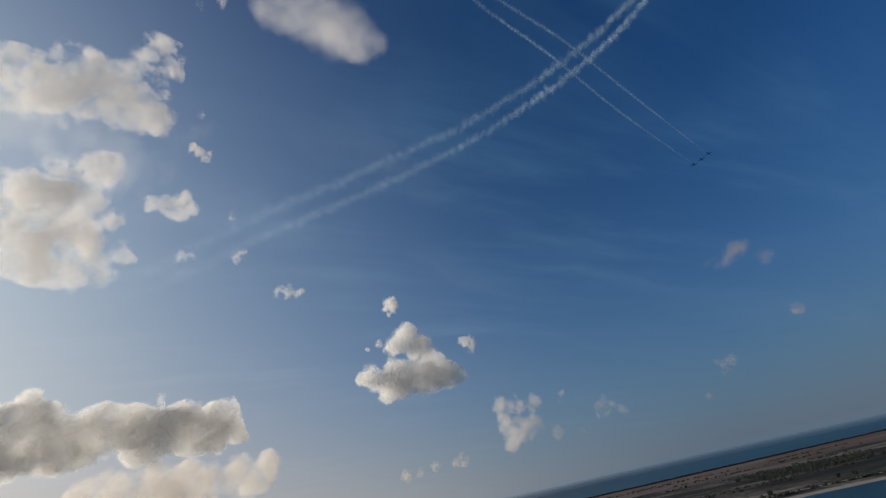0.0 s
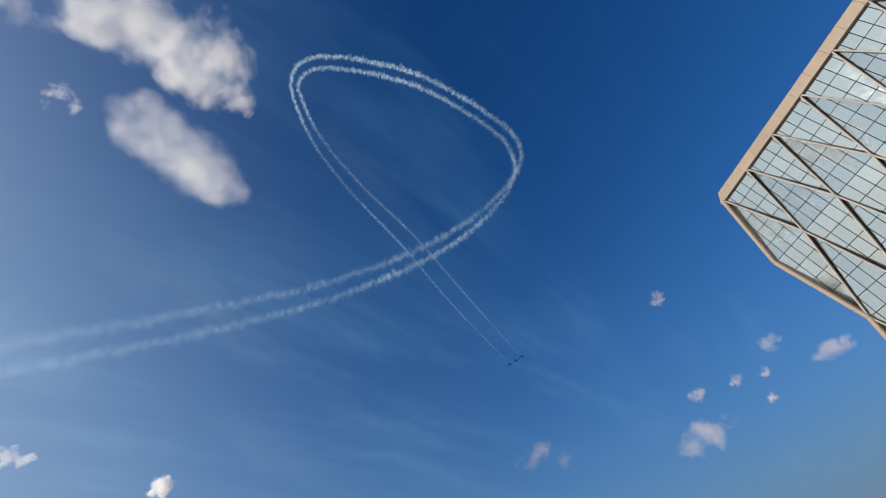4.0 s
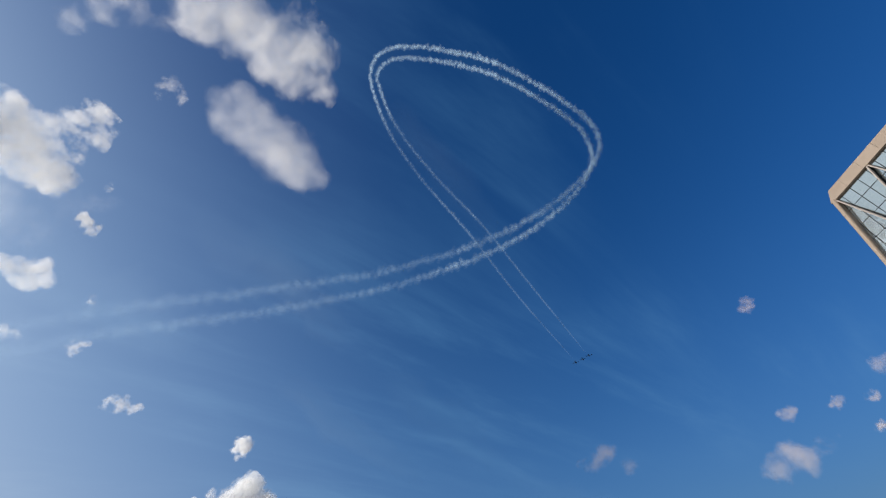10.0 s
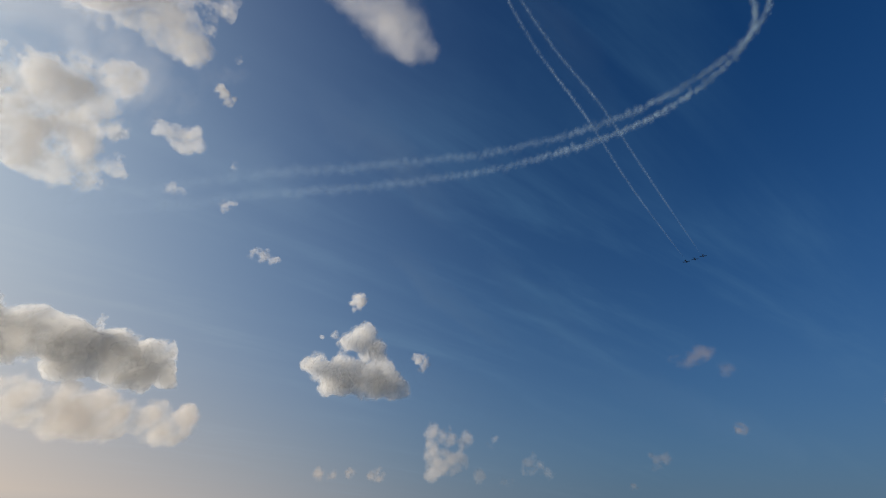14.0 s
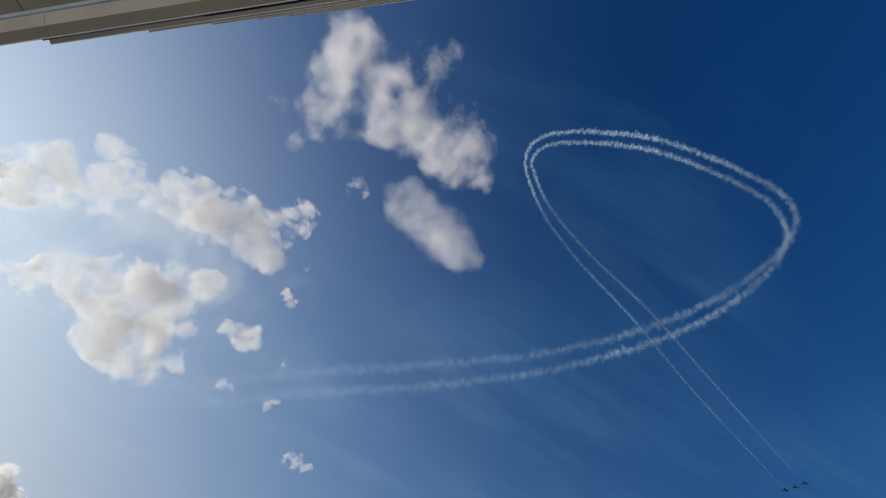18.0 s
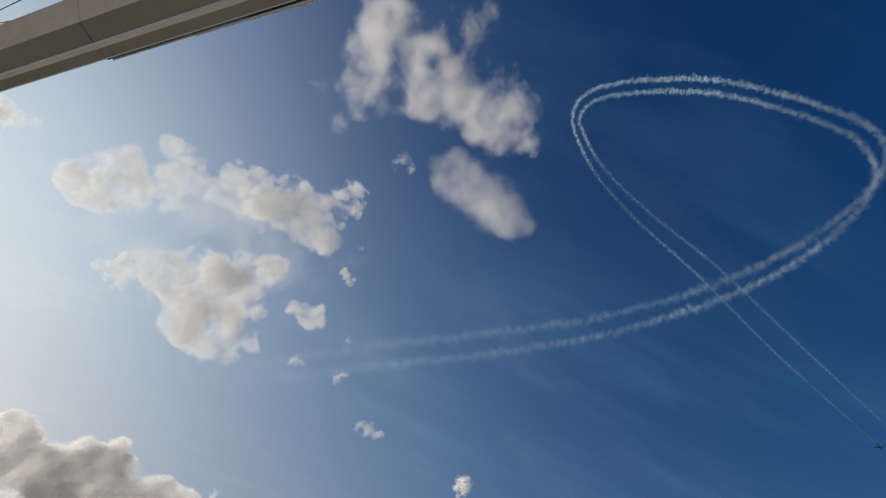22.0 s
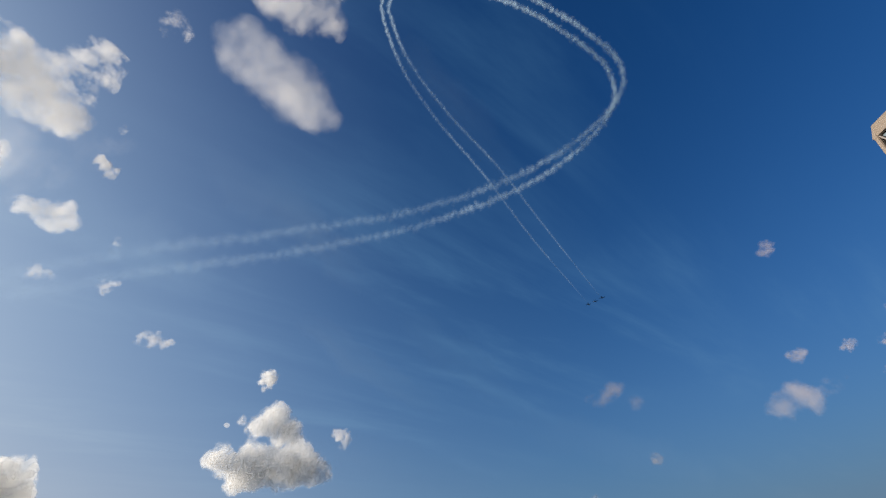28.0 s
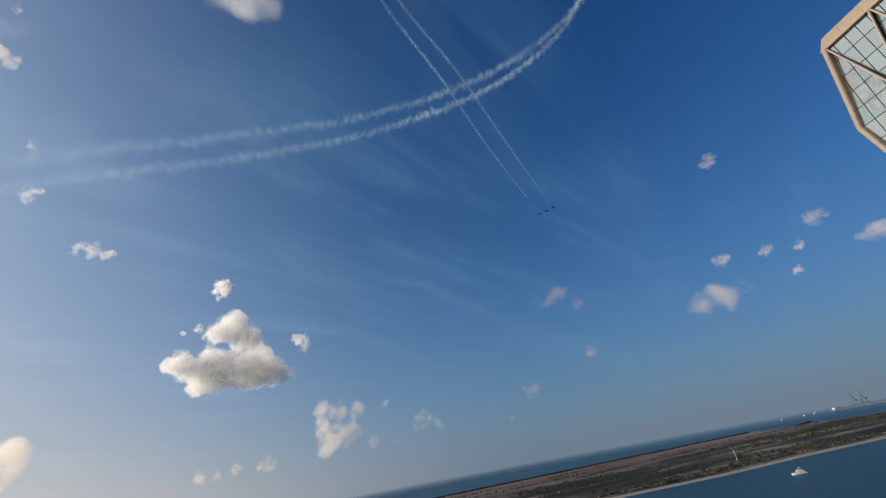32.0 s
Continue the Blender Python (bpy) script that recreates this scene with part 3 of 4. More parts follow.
def make_facade():
    rng = random.Random(8)
    ROWS, COLS = 5, 12
    singles = 0
    far_vs, far_fs = [], []
    for row in range(ROWS):
        for j in range(COLS):
            T = [node_at(row, j), node_at(row, j + 1)]
            B = [node_at(row + 1, j), node_at(row + 1, j + 1)]
            if row % 2 == 0:
                tris = [("down", [T[0], T[1], B[1]]), ("up", [B[0], B[1], T[0]])]
            else:
                tris = [("down", [T[0], T[1], B[0]]), ("up", [B[0], B[1], T[1]])]
            for way_, tri in tris:
                if area(tri) < 0:
                    tri = [tri[0], tri[2], tri[1]]
                ztop, zlow = TOP - STOREY * row, TOP - STOREY * (row + 1)

                def depth(z, way_=way_, ztop=ztop, zlow=zlow):
                    f = (z - zlow) / (ztop - zlow)
                    return -0.16 - (0.78 * (1 - f) if way_ == "down" else 0.40 * f)

                near_one = row < 3 and j < 6
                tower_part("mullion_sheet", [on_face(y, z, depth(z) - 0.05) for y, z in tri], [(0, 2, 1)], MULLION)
                y0, y1 = min(p[0] for p in tri), max(p[0] for p in tri)
                for cy in range(int(y0 // 1.35), int(y1 // 1.35) + 1):
                    for k in range(5):
                        za, zb = zlow + k * STOREY / 5, zlow + (k + 1) * STOREY / 5
                        g = 0.046
                        cell = [(cy * 1.35 + g, za + g), (cy * 1.35 + 1.35 - g, za + g), (cy * 1.35 + 1.35 - g, zb - g), (cy * 1.35 + g, zb - g)]
                        poly = clipped(cell, tri)
                        if len(poly) < 3 or area(poly) < 0.12:
                            continue
                        tilt, lean = rng.uniform(-0.011, 0.011), rng.uniform(-0.011, 0.011)
                        cyy, czz = sum(p[0] for p in poly) / len(poly), sum(p[1] for p in poly) / len(poly)
                        n = len(poly)
                        vs = [on_face(y, z, depth(z) + tilt * (y - cyy) + lean * (z - czz)) for y, z in poly]
                        vs += [on_face(y, z, depth(z) - 0.04) for y, z in poly]
                        fs = [tuple(range(n - 1, -1, -1))] + [(i, (i + 1) % n, n + (i + 1) % n, n + i) for i in range(n)]
                        if near_one and singles < 300:
                            tower_part("glass_pane", vs, fs, GLASS)
                            singles += 1
                        else:
                            far_fs += [tuple(i + len(far_vs) for i in f) for f in fs]
                            far_vs += vs
            # ribs down from each node of the row's upper line
            ends = (B[0], B[1]) if row % 2 == 0 else (B[0], node_at(row + 1, j - 1) if j else None)
            for e in ends:
                if e:
                    rib = tower_part("rib", *bar(T[0], e, 0.21, -0.06, 0.16), RIB_STONE)
                    # added dark web: the rib's black shadow side is put in as colour
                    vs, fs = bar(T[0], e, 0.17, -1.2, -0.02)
                    tower_part("rib_web", vs, fs, MULLION, "dark recessed web that colours in the rib's shadow side", parent=rib)
    tower_part("glass_panes", far_vs, far_fs, GLASS, kind="stuff")


make_facade()


def make_tower_edges():
    # parapet in separate stone panels with open joints
    y = 22.75
    while y > -42:
        a, b = y - 0.012, max(y - 2.7, -42.4) + 0.012
        vs = []
        for yy in (a, b):
            slant = 0.75 if yy > 22.7 else 0.0  # the end panel is cut off aslant over the corner
            for z, o in ((39.1, -1.3), (39.1, 0.25), (40.5, 0.38), (40.62, 0.28), (40.62, -1.4)):
                vs.append(on_face(yy + 0.22 * (slant > 0) - slant * (z - 39.1), z, o))
        fs = [(i, i + 1, i + 6, i + 5) for i in range(4)] + [(4, 0, 5, 9), (4, 3, 2, 1, 0), (5, 6, 7, 8, 9)]
        tower_part("parapet_panel", vs, fs, STONE)
        y -= 2.7
    # zigzag corner frame
    for row in range(5):
        a, b = node_at(row, 0), node_at(row + 1, 0)
        for k in range(4):
            p = (a[0] + (b[0] - a[0]) * k / 4 + 0.05, a[1] + (b[1] - a[1]) * k / 4 - 0.01)
            q = (a[0] + (b[0] - a[0]) * (k + 1) / 4 + 0.05, a[1] + (b[1] - a[1]) * (k + 1) / 4 + 0.012)
            tower_part("corner_panel", *bar(p, q, 0.55, -2.2, 0.32), STONE)
        # inner slanted return behind the corner frame, the recess's shade put into its dark colour
        inner = [(a[0] - 0.2, a[1]), (b[0] - 0.2, b[1])]
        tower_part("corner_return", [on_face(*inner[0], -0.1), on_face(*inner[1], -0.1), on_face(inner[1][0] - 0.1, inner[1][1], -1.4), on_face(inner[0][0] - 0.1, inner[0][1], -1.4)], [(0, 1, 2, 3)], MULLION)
    # the block of the tower behind the facade, with its roof
    vs = [on_face(22.3, -60, -1.6), on_face(-42, -60, -1.6), on_face(-42, -60, -34), on_face(22.3, -60, -34)]
    vs += [v + Vector((0, 0, 99.3)) for v in vs]
    tower_part("core", vs, [(0, 1, 5, 4), (1, 2, 6, 5), (2, 3, 7, 6), (3, 0, 4, 7)], CONCRETE)
    tower_part("roof", [v + Vector((0, 0, 0.02)) for v in vs[4:]], [(0, 1, 2, 3)], CONCRETE)
    vs = [on_face(23, -60, -0.3), on_face(-42, -60, -0.3), on_face(-42, -18.2, -0.3), on_face(23, -18.2, -0.3), on_face(23, -60, -1.59), on_face(-42, -60, -1.59), on_face(-42, -18.2, -1.59), on_face(23, -18.2, -1.59)]
    tower_part("podium_glazing", vs, [(0, 3, 2, 1), (4, 5, 6, 7), (0, 1, 5, 4), (3, 7, 6, 2)], DARK_GLASS)


make_tower_edges()


# ---- the camera's own tower: roof terrace and canopy overhead ----
U, N = Vector((0.9896, -0.1435, 0)), Vector((0.1435, 0.9896, 0))
home = thing("terrace_tower", (0, -6, 0), "beige residential tower with a paved roof terrace", "building")
HOME_AT = Vector((0, -6, 0))


def at_home(a, b, z):
    return U * a + N * b + Vector((0, 0, EYE + z)) - HOME_AT


def run(name, profile, a0, a1, mat, parent, label=""):
    """A profile of (out, height) points drawn along the front from a0 to a1."""
    n = len(profile)
    vs = [at_home(a, b, z) for a in (a0, a1) for b, z in profile]
    fs = [(i, (i + 1) % n, n + (i + 1) % n, n + i) for i in range(n)] + [tuple(range(n - 1, -1, -1)), tuple(range(n, 2 * n))]
    return part(name, mesh_from(name, vs, fs, mat), parent, label)


def make_home():
    run("wall", [(-2.4, -60), (0.9, -60), (0.9, -1.9), (-2.4, -1.9)], -92, 60, BEIGE, home)
    run("rear_block", [(-20, -60), (-2.41, -60), (-2.41, -1.9), (-20, -1.9)], -92, 60, CONCRETE, home)
    run("terrace_floor", [(-20, -1.9), (1.1, -1.9), (1.1, -1.6), (-20, -1.6)], -92, 60, PAVING, home)


def make_canopy():
    rng = random.Random(4)
    canopy = thing("roof_canopy", HOME_AT, "layered beige and olive canopy beams over a roof terrace", "canopy")
    rows = [(3.2, -0.03, -90, 58), (6.6, 0.16, -90, 58)]
    rows += [(10 + 3.4 * k, (10 + 3.4 * k) * (0.031 + 0.0015 * min(k, 5)), -11 - 0.1 * k, 58) for k in range(8)]
    for z, b, a0, a1 in rows:
        tier = run("beam_core", [(b - 0.28, z + 0.19), (b - 0.02, z + 0.19), (b - 0.02, z + 0.46), (b - 0.28, z + 0.46)], a0, a1, SOFFIT, canopy)
        a = a0
        while a < a1 - 0.1:
            e = min(a + 3.6, a1)
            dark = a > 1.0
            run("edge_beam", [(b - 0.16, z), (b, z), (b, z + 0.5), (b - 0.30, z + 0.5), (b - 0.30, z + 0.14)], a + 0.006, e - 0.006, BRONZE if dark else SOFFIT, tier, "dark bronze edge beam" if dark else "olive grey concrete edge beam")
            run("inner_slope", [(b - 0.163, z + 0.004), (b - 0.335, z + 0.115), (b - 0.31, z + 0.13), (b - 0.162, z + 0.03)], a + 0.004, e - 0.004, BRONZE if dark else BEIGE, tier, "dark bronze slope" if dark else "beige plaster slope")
            a = e
        if 4 < z < 8:
            for k in range(5):
                f0 = -7.4 + 2.9 * k
                run("flashing", [(b + 0.002, z + 0.03), (b + 0.030 + 0.012 * k, z + 0.03), (b + 0.030 + 0.012 * k, z + 0.055), (b + 0.002, z + 0.055)], f0, f0 + 9.0 - k, STEEL, tier, "dark lapped flashing plate")
        if z > 4:
            run("light_strip", [(b - 0.02, z - 0.02), (b - 0.005, z - 0.02), (b - 0.005, z - 0.004), (b - 0.02, z - 0.004)], 2, a1 - 3, TRIM, tier, "thin white strip")
        run("drip_trim", [(b - 0.008, z - 0.020), (b + 0.010, z - 0.016), (b + 0.010, z + 0.012), (b, z + 0.012), (b, z - 0.004), (b - 0.008, z - 0.004)], a0, 1.0, TRIM, tier, "thin pale metal drip edge")
        for k in range(7):
            c = rng.uniform(2, 30)
            run("fitting", [(b - 0.09, z - 0.05), (b - 0.03, z - 0.05), (b - 0.03, z - 0.004), (b - 0.09, z - 0.004)], c, c + rng.choice((0.18, 0.18, 1.2)), TRIM, tier, "white fitting under the beam")
    for a in (-90.0, 57.5):
        run("post", [(-0.9, -1.6), (-0.4, -1.6), (-0.4, 3.2), (-0.9, 3.2)], a, a + 0.5, SOFFIT, canopy)
        run("outrigger", [(-0.9, 3.2), (1.6, 3.2), (1.6, 36), (-0.9, 36)], a, a + 0.5, SOFFIT, canopy)


make_home()
make_canopy()


def make_cable(a, b):
    p, q = Vector(a), Vector(b)
    bm = bmesh.new()
    d = q - p
    bmesh.ops.create_cone(bm, cap_ends=True, segments=8, radius1=0.004, radius2=0.004, depth=d.length, matrix=Matrix.Translation((p + q) / 2) @ d.to_track_quat("Z", "Y").to_matrix().to_4x4())
    tagged(new("stay_cable", bm_mesh("stay_cable", bm, MULLION)), "thin dark stay cable running to the canopy beam", "cable", "stay cables")


make_cable((-7.85, 0.67, 64.0), (-4.25, 0.02, 64.0))
make_cable((-7.21, 0.39, 64.0), (-4.62, 0.3, 64.0))


# ---- clouds ----
def value_noise_3d(x, y, z, seed):
    g = np.random.RandomState(seed).rand(32, 32, 32)
    ix, iy, iz = (np.floor(q).astype(int) for q in (x, y, z))
    fx, fy, fz = x - ix, y - iy, z - iz
    fx, fy, fz = (q * q * (3 - 2 * q) for q in (fx, fy, fz))
    ix, iy, iz = ix % 32, iy % 32, iz % 32
    jx, jy, jz = (ix + 1) % 32, (iy + 1) % 32, (iz + 1) % 32
    low = (g[ix, iy, iz] * (1 - fx) + g[jx, iy, iz] * fx) * (1 - fy) + (g[ix, jy, iz] * (1 - fx) + g[jx, jy, iz] * fx) * fy
    high = (g[ix, iy, jz] * (1 - fx) + g[jx, iy, jz] * fx) * (1 - fy) + (g[ix, jy, jz] * (1 - fx) + g[jx, jy, jz] * fx) * fy
    return low * (1 - fz) + high * fz


def puffs_3d(P, seed, octaves, gain, round_=0.55):
    """Rounded heaps with narrow creases, each octave turned against the last."""
    total, amp, norm = 0.0, 1.0, 0.0
    for k in range(octaves):
        x, y, z = P
        P = (0.80 * x - 0.60 * y, 0.48 * x + 0.64 * y - 0.60 * z, 0.36 * x + 0.48 * y + 0.80 * z)
        q = value_noise_3d(P[0] + 9.1 * k, P[1] + 4.7 * k, P[2] + 2.3 * k, seed + k)
        total = total + amp * (round_ * np.minimum(np.abs(2 * q - 1) * 1.6, 1) + (1 - round_) * q)
        norm, amp = norm + amp, amp * gain
        P = tuple(2.03 * c for c in P)
    return total / norm


def cloud(az, el, lobes, label, mat, seed=0, cell=0.12, step=0.30, erode=0.24, bite=0.32, grain=0.8, gain=0.62, warp=1.1, depth=0.85, swell=1.42, round_=0.55, base=None, away=1.0, group="fair weather clouds"):
    """A heap of vapour at a bearing and height. Lobes are (right, up, radius, density) in degrees round its middle.
    The vapour stands in sheets across the line half way between sight and sunlight, so that both pass through them."""
    mid = aim(az, el)
    far = min(max(1000 / math.sin(radians(max(el, 3))), 1100), 4300.0) * away
    right = Vector((math.cos(radians(az)), -math.sin(radians(az)), 0))
    up = right.cross(mid)
    L = np.array([(*q, 1.0)[:4] for q in lobes])
    r = float(np.average(L[:, 2], weights=L[:, 2]))
    rng = np.random.RandomState(seed)
    cw = rng.uniform(-0.3, 0.3, len(L)) * r
    R = L[:, 2] * swell
    us = np.arange((L[:, 0] - R).min() - cell, (L[:, 0] + R).max() + cell, cell)
    vs = np.arange((L[:, 1] - R).min() - cell, (L[:, 1] + R).max() + cell, cell)
    Ug, Vg = np.meshgrid(us, vs, indexing="ij")
    across = mid + SUN if mid.dot(SUN) > 0 else mid - SUN
    across.normalize()
    hu, hv, hw = across.dot(right), across.dot(up), across.dot(mid)
    reach = (R * depth + np.abs(cw)).max()
    tilt = Ug * hu + Vg * hv
    gap = step * r
    n = len(vs)
    k, kw = grain / r, 0.7 / r
    octaves = min(max(int(round(math.log2(0.7 / (cell * k)))) + 1, 2), 6)
    sample = puffs_3d(tuple(np.random.RandomState(1).uniform(0, 32, (3, 4000))), seed + 100, octaves, gain, round_)
    level_of, spread = sample.mean(), sample.std()
    verts, faces, thick, first_at = [], [], [], 0
    for s in np.arange(tilt.min() - reach * hw, tilt.max() + reach * hw, gap):
        W = (s + rng.uniform(-0.1, 0.1) * gap - tilt) / hw
        clear = np.ones_like(Ug)
        # the lobes are read at places shifted by slow noise, which breaks their round outline
        du, dv, dw = (warp * r * (value_noise_3d(Ug * kw + a, Vg * kw + b, W * kw + seed, seed + 70 + a) + 0.5 * value_noise_3d(Ug * kw * 2.3 + b, Vg * kw * 2.3 + a, W * kw * 2.3, seed + 80 + a) - 0.75) for a, b in ((3, 8), (6, 1), (2, 5)))
        for (cu, cv, _, dens), cr, c in zip(L, R, cw):
            q = ((Ug + du - cu) ** 2 + (Vg + dv - cv) ** 2 + ((W + dw - c) / depth) ** 2) / cr ** 2
            clear *= 1 - 0.97 * dens * np.clip(1 - q, 0, 1) ** 0.8
        body = 1 - clear
        near = body > 0.002
        if not near.any():
            continue
        heap = np.zeros_like(body)
        heap[near] = (puffs_3d((Ug[near] * k + 11 + seed, Vg[near] * k + 5, W[near] * k + 23), seed + 100, octaves, gain, round_) - level_of) / spread
        body = np.where(near, body - bite + erode * np.clip(heap, -2.5, 2.5) * np.clip(body * 4, 0, 1), -0.3)
        if base is not None:
            body = body - np.clip((base + 0.35 * dv - Vg) * 0.45, 0, 1)  # the level underside
        keep = body > -0.16
        ii, jj = np.nonzero(keep[:-1, :-1] & keep[1:, :-1] & keep[:-1, 1:] & keep[1:, 1:])
        if not len(ii):
            continue
        quads = np.stack([ii * n + jj, (ii + 1) * n + jj, (ii + 1) * n + jj + 1, ii * n + jj + 1], -1)
        used, back = np.unique(quads, return_inverse=True)
        verts.append(np.stack([Ug, Vg, W], -1).reshape(-1, 3)[used])
        faces.append(back.reshape(-1, 4) + first_at)
        thick.append(body.ravel()[used])
        first_at += len(used)
    me = bpy.data.meshes.new("cloud")
    me.from_pydata(np.concatenate(verts).tolist(), [], np.concatenate(faces).tolist())
    me.materials.append(mat)
    me.attributes.new("thick", "FLOAT", "POINT").data.foreach_set("value", np.concatenate(thick).astype(np.float32))
    ob = new("cloud", me)
    turn = Matrix((right, up, mid)).transposed().to_4x4()
    ob.matrix_world = Matrix.Translation(mid * far + Vector((0, 0, EYE))) @ turn @ Matrix.Scale(far * radians(1), 4)
    return tagged(ob, label, "cloud", group)


def make_clouds():
    big = "white cumulus cloud with soft grey folds, lit by low sun"
    C = cloud
    C(-14.6, 58.3, [(-4.4, 2.1, 2.8), (-1.7, 0.7, 3.3), (1.6, -0.4, 3.4), (4.6, -1.5, 2.6), (6.3, -2.4, 1.5), (-4.6, 4.1, 1.3), (-5.7, 0.2, 1.6), (3.8, -3.0, 1.3)],
      "rounded oval white cumulus cloud with soft edges", SOFT, 1, gain=0.58, erode=0.13, warp=0.45, swell=1.33, round_=0.1, away=1.35)
    C(-45.4, 68.4, [(-7.8, 3.3, 2.4), (-6.8, 0.5, 2.7), (-6.1, -2.6, 2.5), (-5.2, -6.2, 2.0), (-4.0, -10.6, 1.4), (-8.1, -8.8, 1.3, 0.5), (-4.1, 3.0, 2.3, 0.7), (-1.1, 1.9, 2.6, 0.8), (1.5, -1.5, 2.3), (4.1, 0.8, 3.2), (7.9, 1.4, 3.0),
                    (11.9, 2.5, 3.1), (12.5, 5.1, 1.9, 0.7), (15.2, 2.9, 1.6), (-5.8, 4.4, 1.6, 0.6), (-3.3, -8.3, 1.0), (1.7, 9.6, 2.1, 0.40), (-3.0, -3.5, 3.6, 0.34), (0.5, 5.0, 3.6, 0.34), (9.0, 5.0, 3.6, 0.34), (-1.3, -0.9, 2.0, 0.6), (2.9, 3.8, 2.0, 0.6)],
      "large ragged white cloud high overhead", SOFT, 2, gain=0.62, erode=0.22, bite=0.24, grain=1.1, warp=0.5, swell=1.45, round_=0.1)
    C(-59.3, 41.0, [(-8.7, -7.4, 1.9), (-7.9, -5.4, 2.3), (-6.4, -3.7, 2.0), (-5.1, -6.2, 1.8), (-5.4, -8.7, 1.3), (-10.1, -8.6, 0.9, 0.6), (-6.6, 1.6, 1.1), (-4.5, 0.6, 1.7), (-2.3, -0.4, 1.7), (0.5, -0.1, 1.5), (0.4, 2.3, 1.7), (3.1, 3.0, 2.4),
                    (5.7, 3.9, 2.5), (7.4, 5.9, 2.7), (10.6, 5.7, 2.8), (9.9, 9.2, 1.9), (11.0, 11.6, 1.6), (13.1, 5.3, 1.7), (16.3, 8.0, 0.7), (-3.8, -2.8, 1.5, 0.6), (-1.5, -3.3, 1.0, 0.7)], big, CUMULUS, 3, erode=0.30, bite=0.34)
    C(-48.2, 32.4, [(-12.0, -3.3, 1.0), (-10.1, -2.8, 1.6), (-8.2, -1.4, 1.6), (-6.9, 0.8, 1.4), (-6.3, -2.9, 1.3, 0.7), (-4.3, -1.0, 2.0), (-3.4, 2.4, 1.9), (-0.8, 4.0, 2.1), (2.0, 5.8, 1.7), (2.9, 7.3, 0.9), (-1.1, -3.2, 2.6), (0.5, -0.6, 2.8), (2.4, 1.6, 2.1),
                    (1.5, -5.1, 1.5), (4.0, -4.2, 1.5), (5.7, -2.0, 1.1, 0.7), (-0.8, -5.1, 1.2), (7.0, 3.6, 1.3), (9.1, 4.2, 1.5), (10.9, 4.5, 0.7), (10.2, -1.7, 1.1, 0.6), (12.1, -1.6, 0.6, 0.6), (-6.7, 3.0, 0.5)], big, CUMULUS, 4, erode=0.30, bite=0.34, warp=0.9)
    C(-8.5, 15.6, [(0.5, 3.7, 1.6), (-0.9, 2.7, 1.2), (2.3, 2.3, 1.7), (4.0, 0.9, 1.2), (-2.5, 3.3, 0.6), (-4.2, 2.9, 0.4), (-4.3, -0.4, 1.5), (-2.2, -1.4, 2.0), (0.4, -1.2, 2.2), (-5.3, -0.4, 0.7), (-0.9, 0.3, 1.3), (3.1, -1.3, 2.2),
                   (5.7, -1.7, 1.7, 0.7), (1.8, -3.2, 1.0), (5.1, -3.1, 1.0, 0.7), (-2.9, -2.8, 1.0), (-0.3, -2.7, 1.2), (3.4, -2.9, 1.2), (6.6, -2.3, 1.2, 0.55)], "heaped white cumulus cloud with grey underside", HEAPED, 5, cell=0.08, gain=0.56, erode=0.17, warp=0.5, swell=1.27, base=-3.0)
    C(-43.7, 12.1, [(-16.0, -1.6, 2.1), (-13.4, -0.1, 1.7), (-11.4, 1.0, 1.5), (-10.8, -1.8, 2.1), (-8.7, 0.4, 1.8), (-6.2, 1.4, 2.0), (-3.8, 2.7, 1.5), (-1.6, 1.2, 2.2), (-5.3, -1.5, 2.4), (1.5, 1.1, 1.9), (3.2, 1.9, 1.3), (5.4, 0.3, 2.3), (1.0, -1.6, 2.3), (8.2, 0.3, 2.4),
                    (11.1, 0.4, 2.5), (13.7, 0.6, 2.2), (15.6, -0.6, 1.3), (-1.5, -1.9, 2.1), (-7.7, -2.6, 1.9, 0.7), (6.9, -1.8, 1.5), (11.9, -1.6, 1.6), (12.2, 2.0, 0.8), (14.9, 2.2, 0.7)], "grey bank of cumulus with bright sunlit upper edges", HEAVY, 6, cell=0.11, gain=0.58, erode=0.19, warp=0.9, base=-2.2)
    C(-36.1, 6.4, [(-5.3, 0.8, 1.1), (-3.2, 1.5, 1.3), (-0.2, 1.2, 1.6), (2.6, 1.6, 1.4), (-3.0, -0.2, 1.6), (1.0, -0.6, 2.0), (4.7, 0.8, 1.8), (7.8, 0.7, 1.4), (10.7, 0.9, 1.5), (9.5, -0.6, 1.5), (4.2, -1.2, 1.7), (-9.6, -2.0, 2.2, 0.4), (-14.2, -1.6, 2.1, 0.4)],
      "grey-beige hazy cumulus bank near the horizon", HAZY_BANK, 7, gain=0.56, erode=0.17, warp=0.8, base=-1.6)
    C(-78.8, 32.0, [(0.0, 0.0, 1.5), (0.9, 0.9, 0.9), (-1.0, -1.0, 1.7)], big, CUMULUS, 9)
    C(7.8, 6.3, [(-5.5, 2.4, 1.1), (-3.5, 2.2, 1.0), (-1.3, 2.0, 1.0), (-5.2, 0.6, 1.1), (-3.7, -0.6, 1.2), (-2.1, -0.2, 1.0), (-4.7, -1.5, 1.1), (0.3, -1.8, 0.7), (3.5, -2.1, 0.7, 0.7), (6.8, -0.4, 0.9, 0.8), (8.4, -1.0, 0.6, 0.7), (5.7, -1.0, 0.6, 0.6), (2.0, 1.5, 0.9, 0.4)],
      "pale hazy cumulus low over the sea", HAZE_HEAP, 10, cell=0.09, erode=0.20, warp=1.0, swell=1.4)
    faint = "thin pale veil of vapour spread between cumulus clouds"
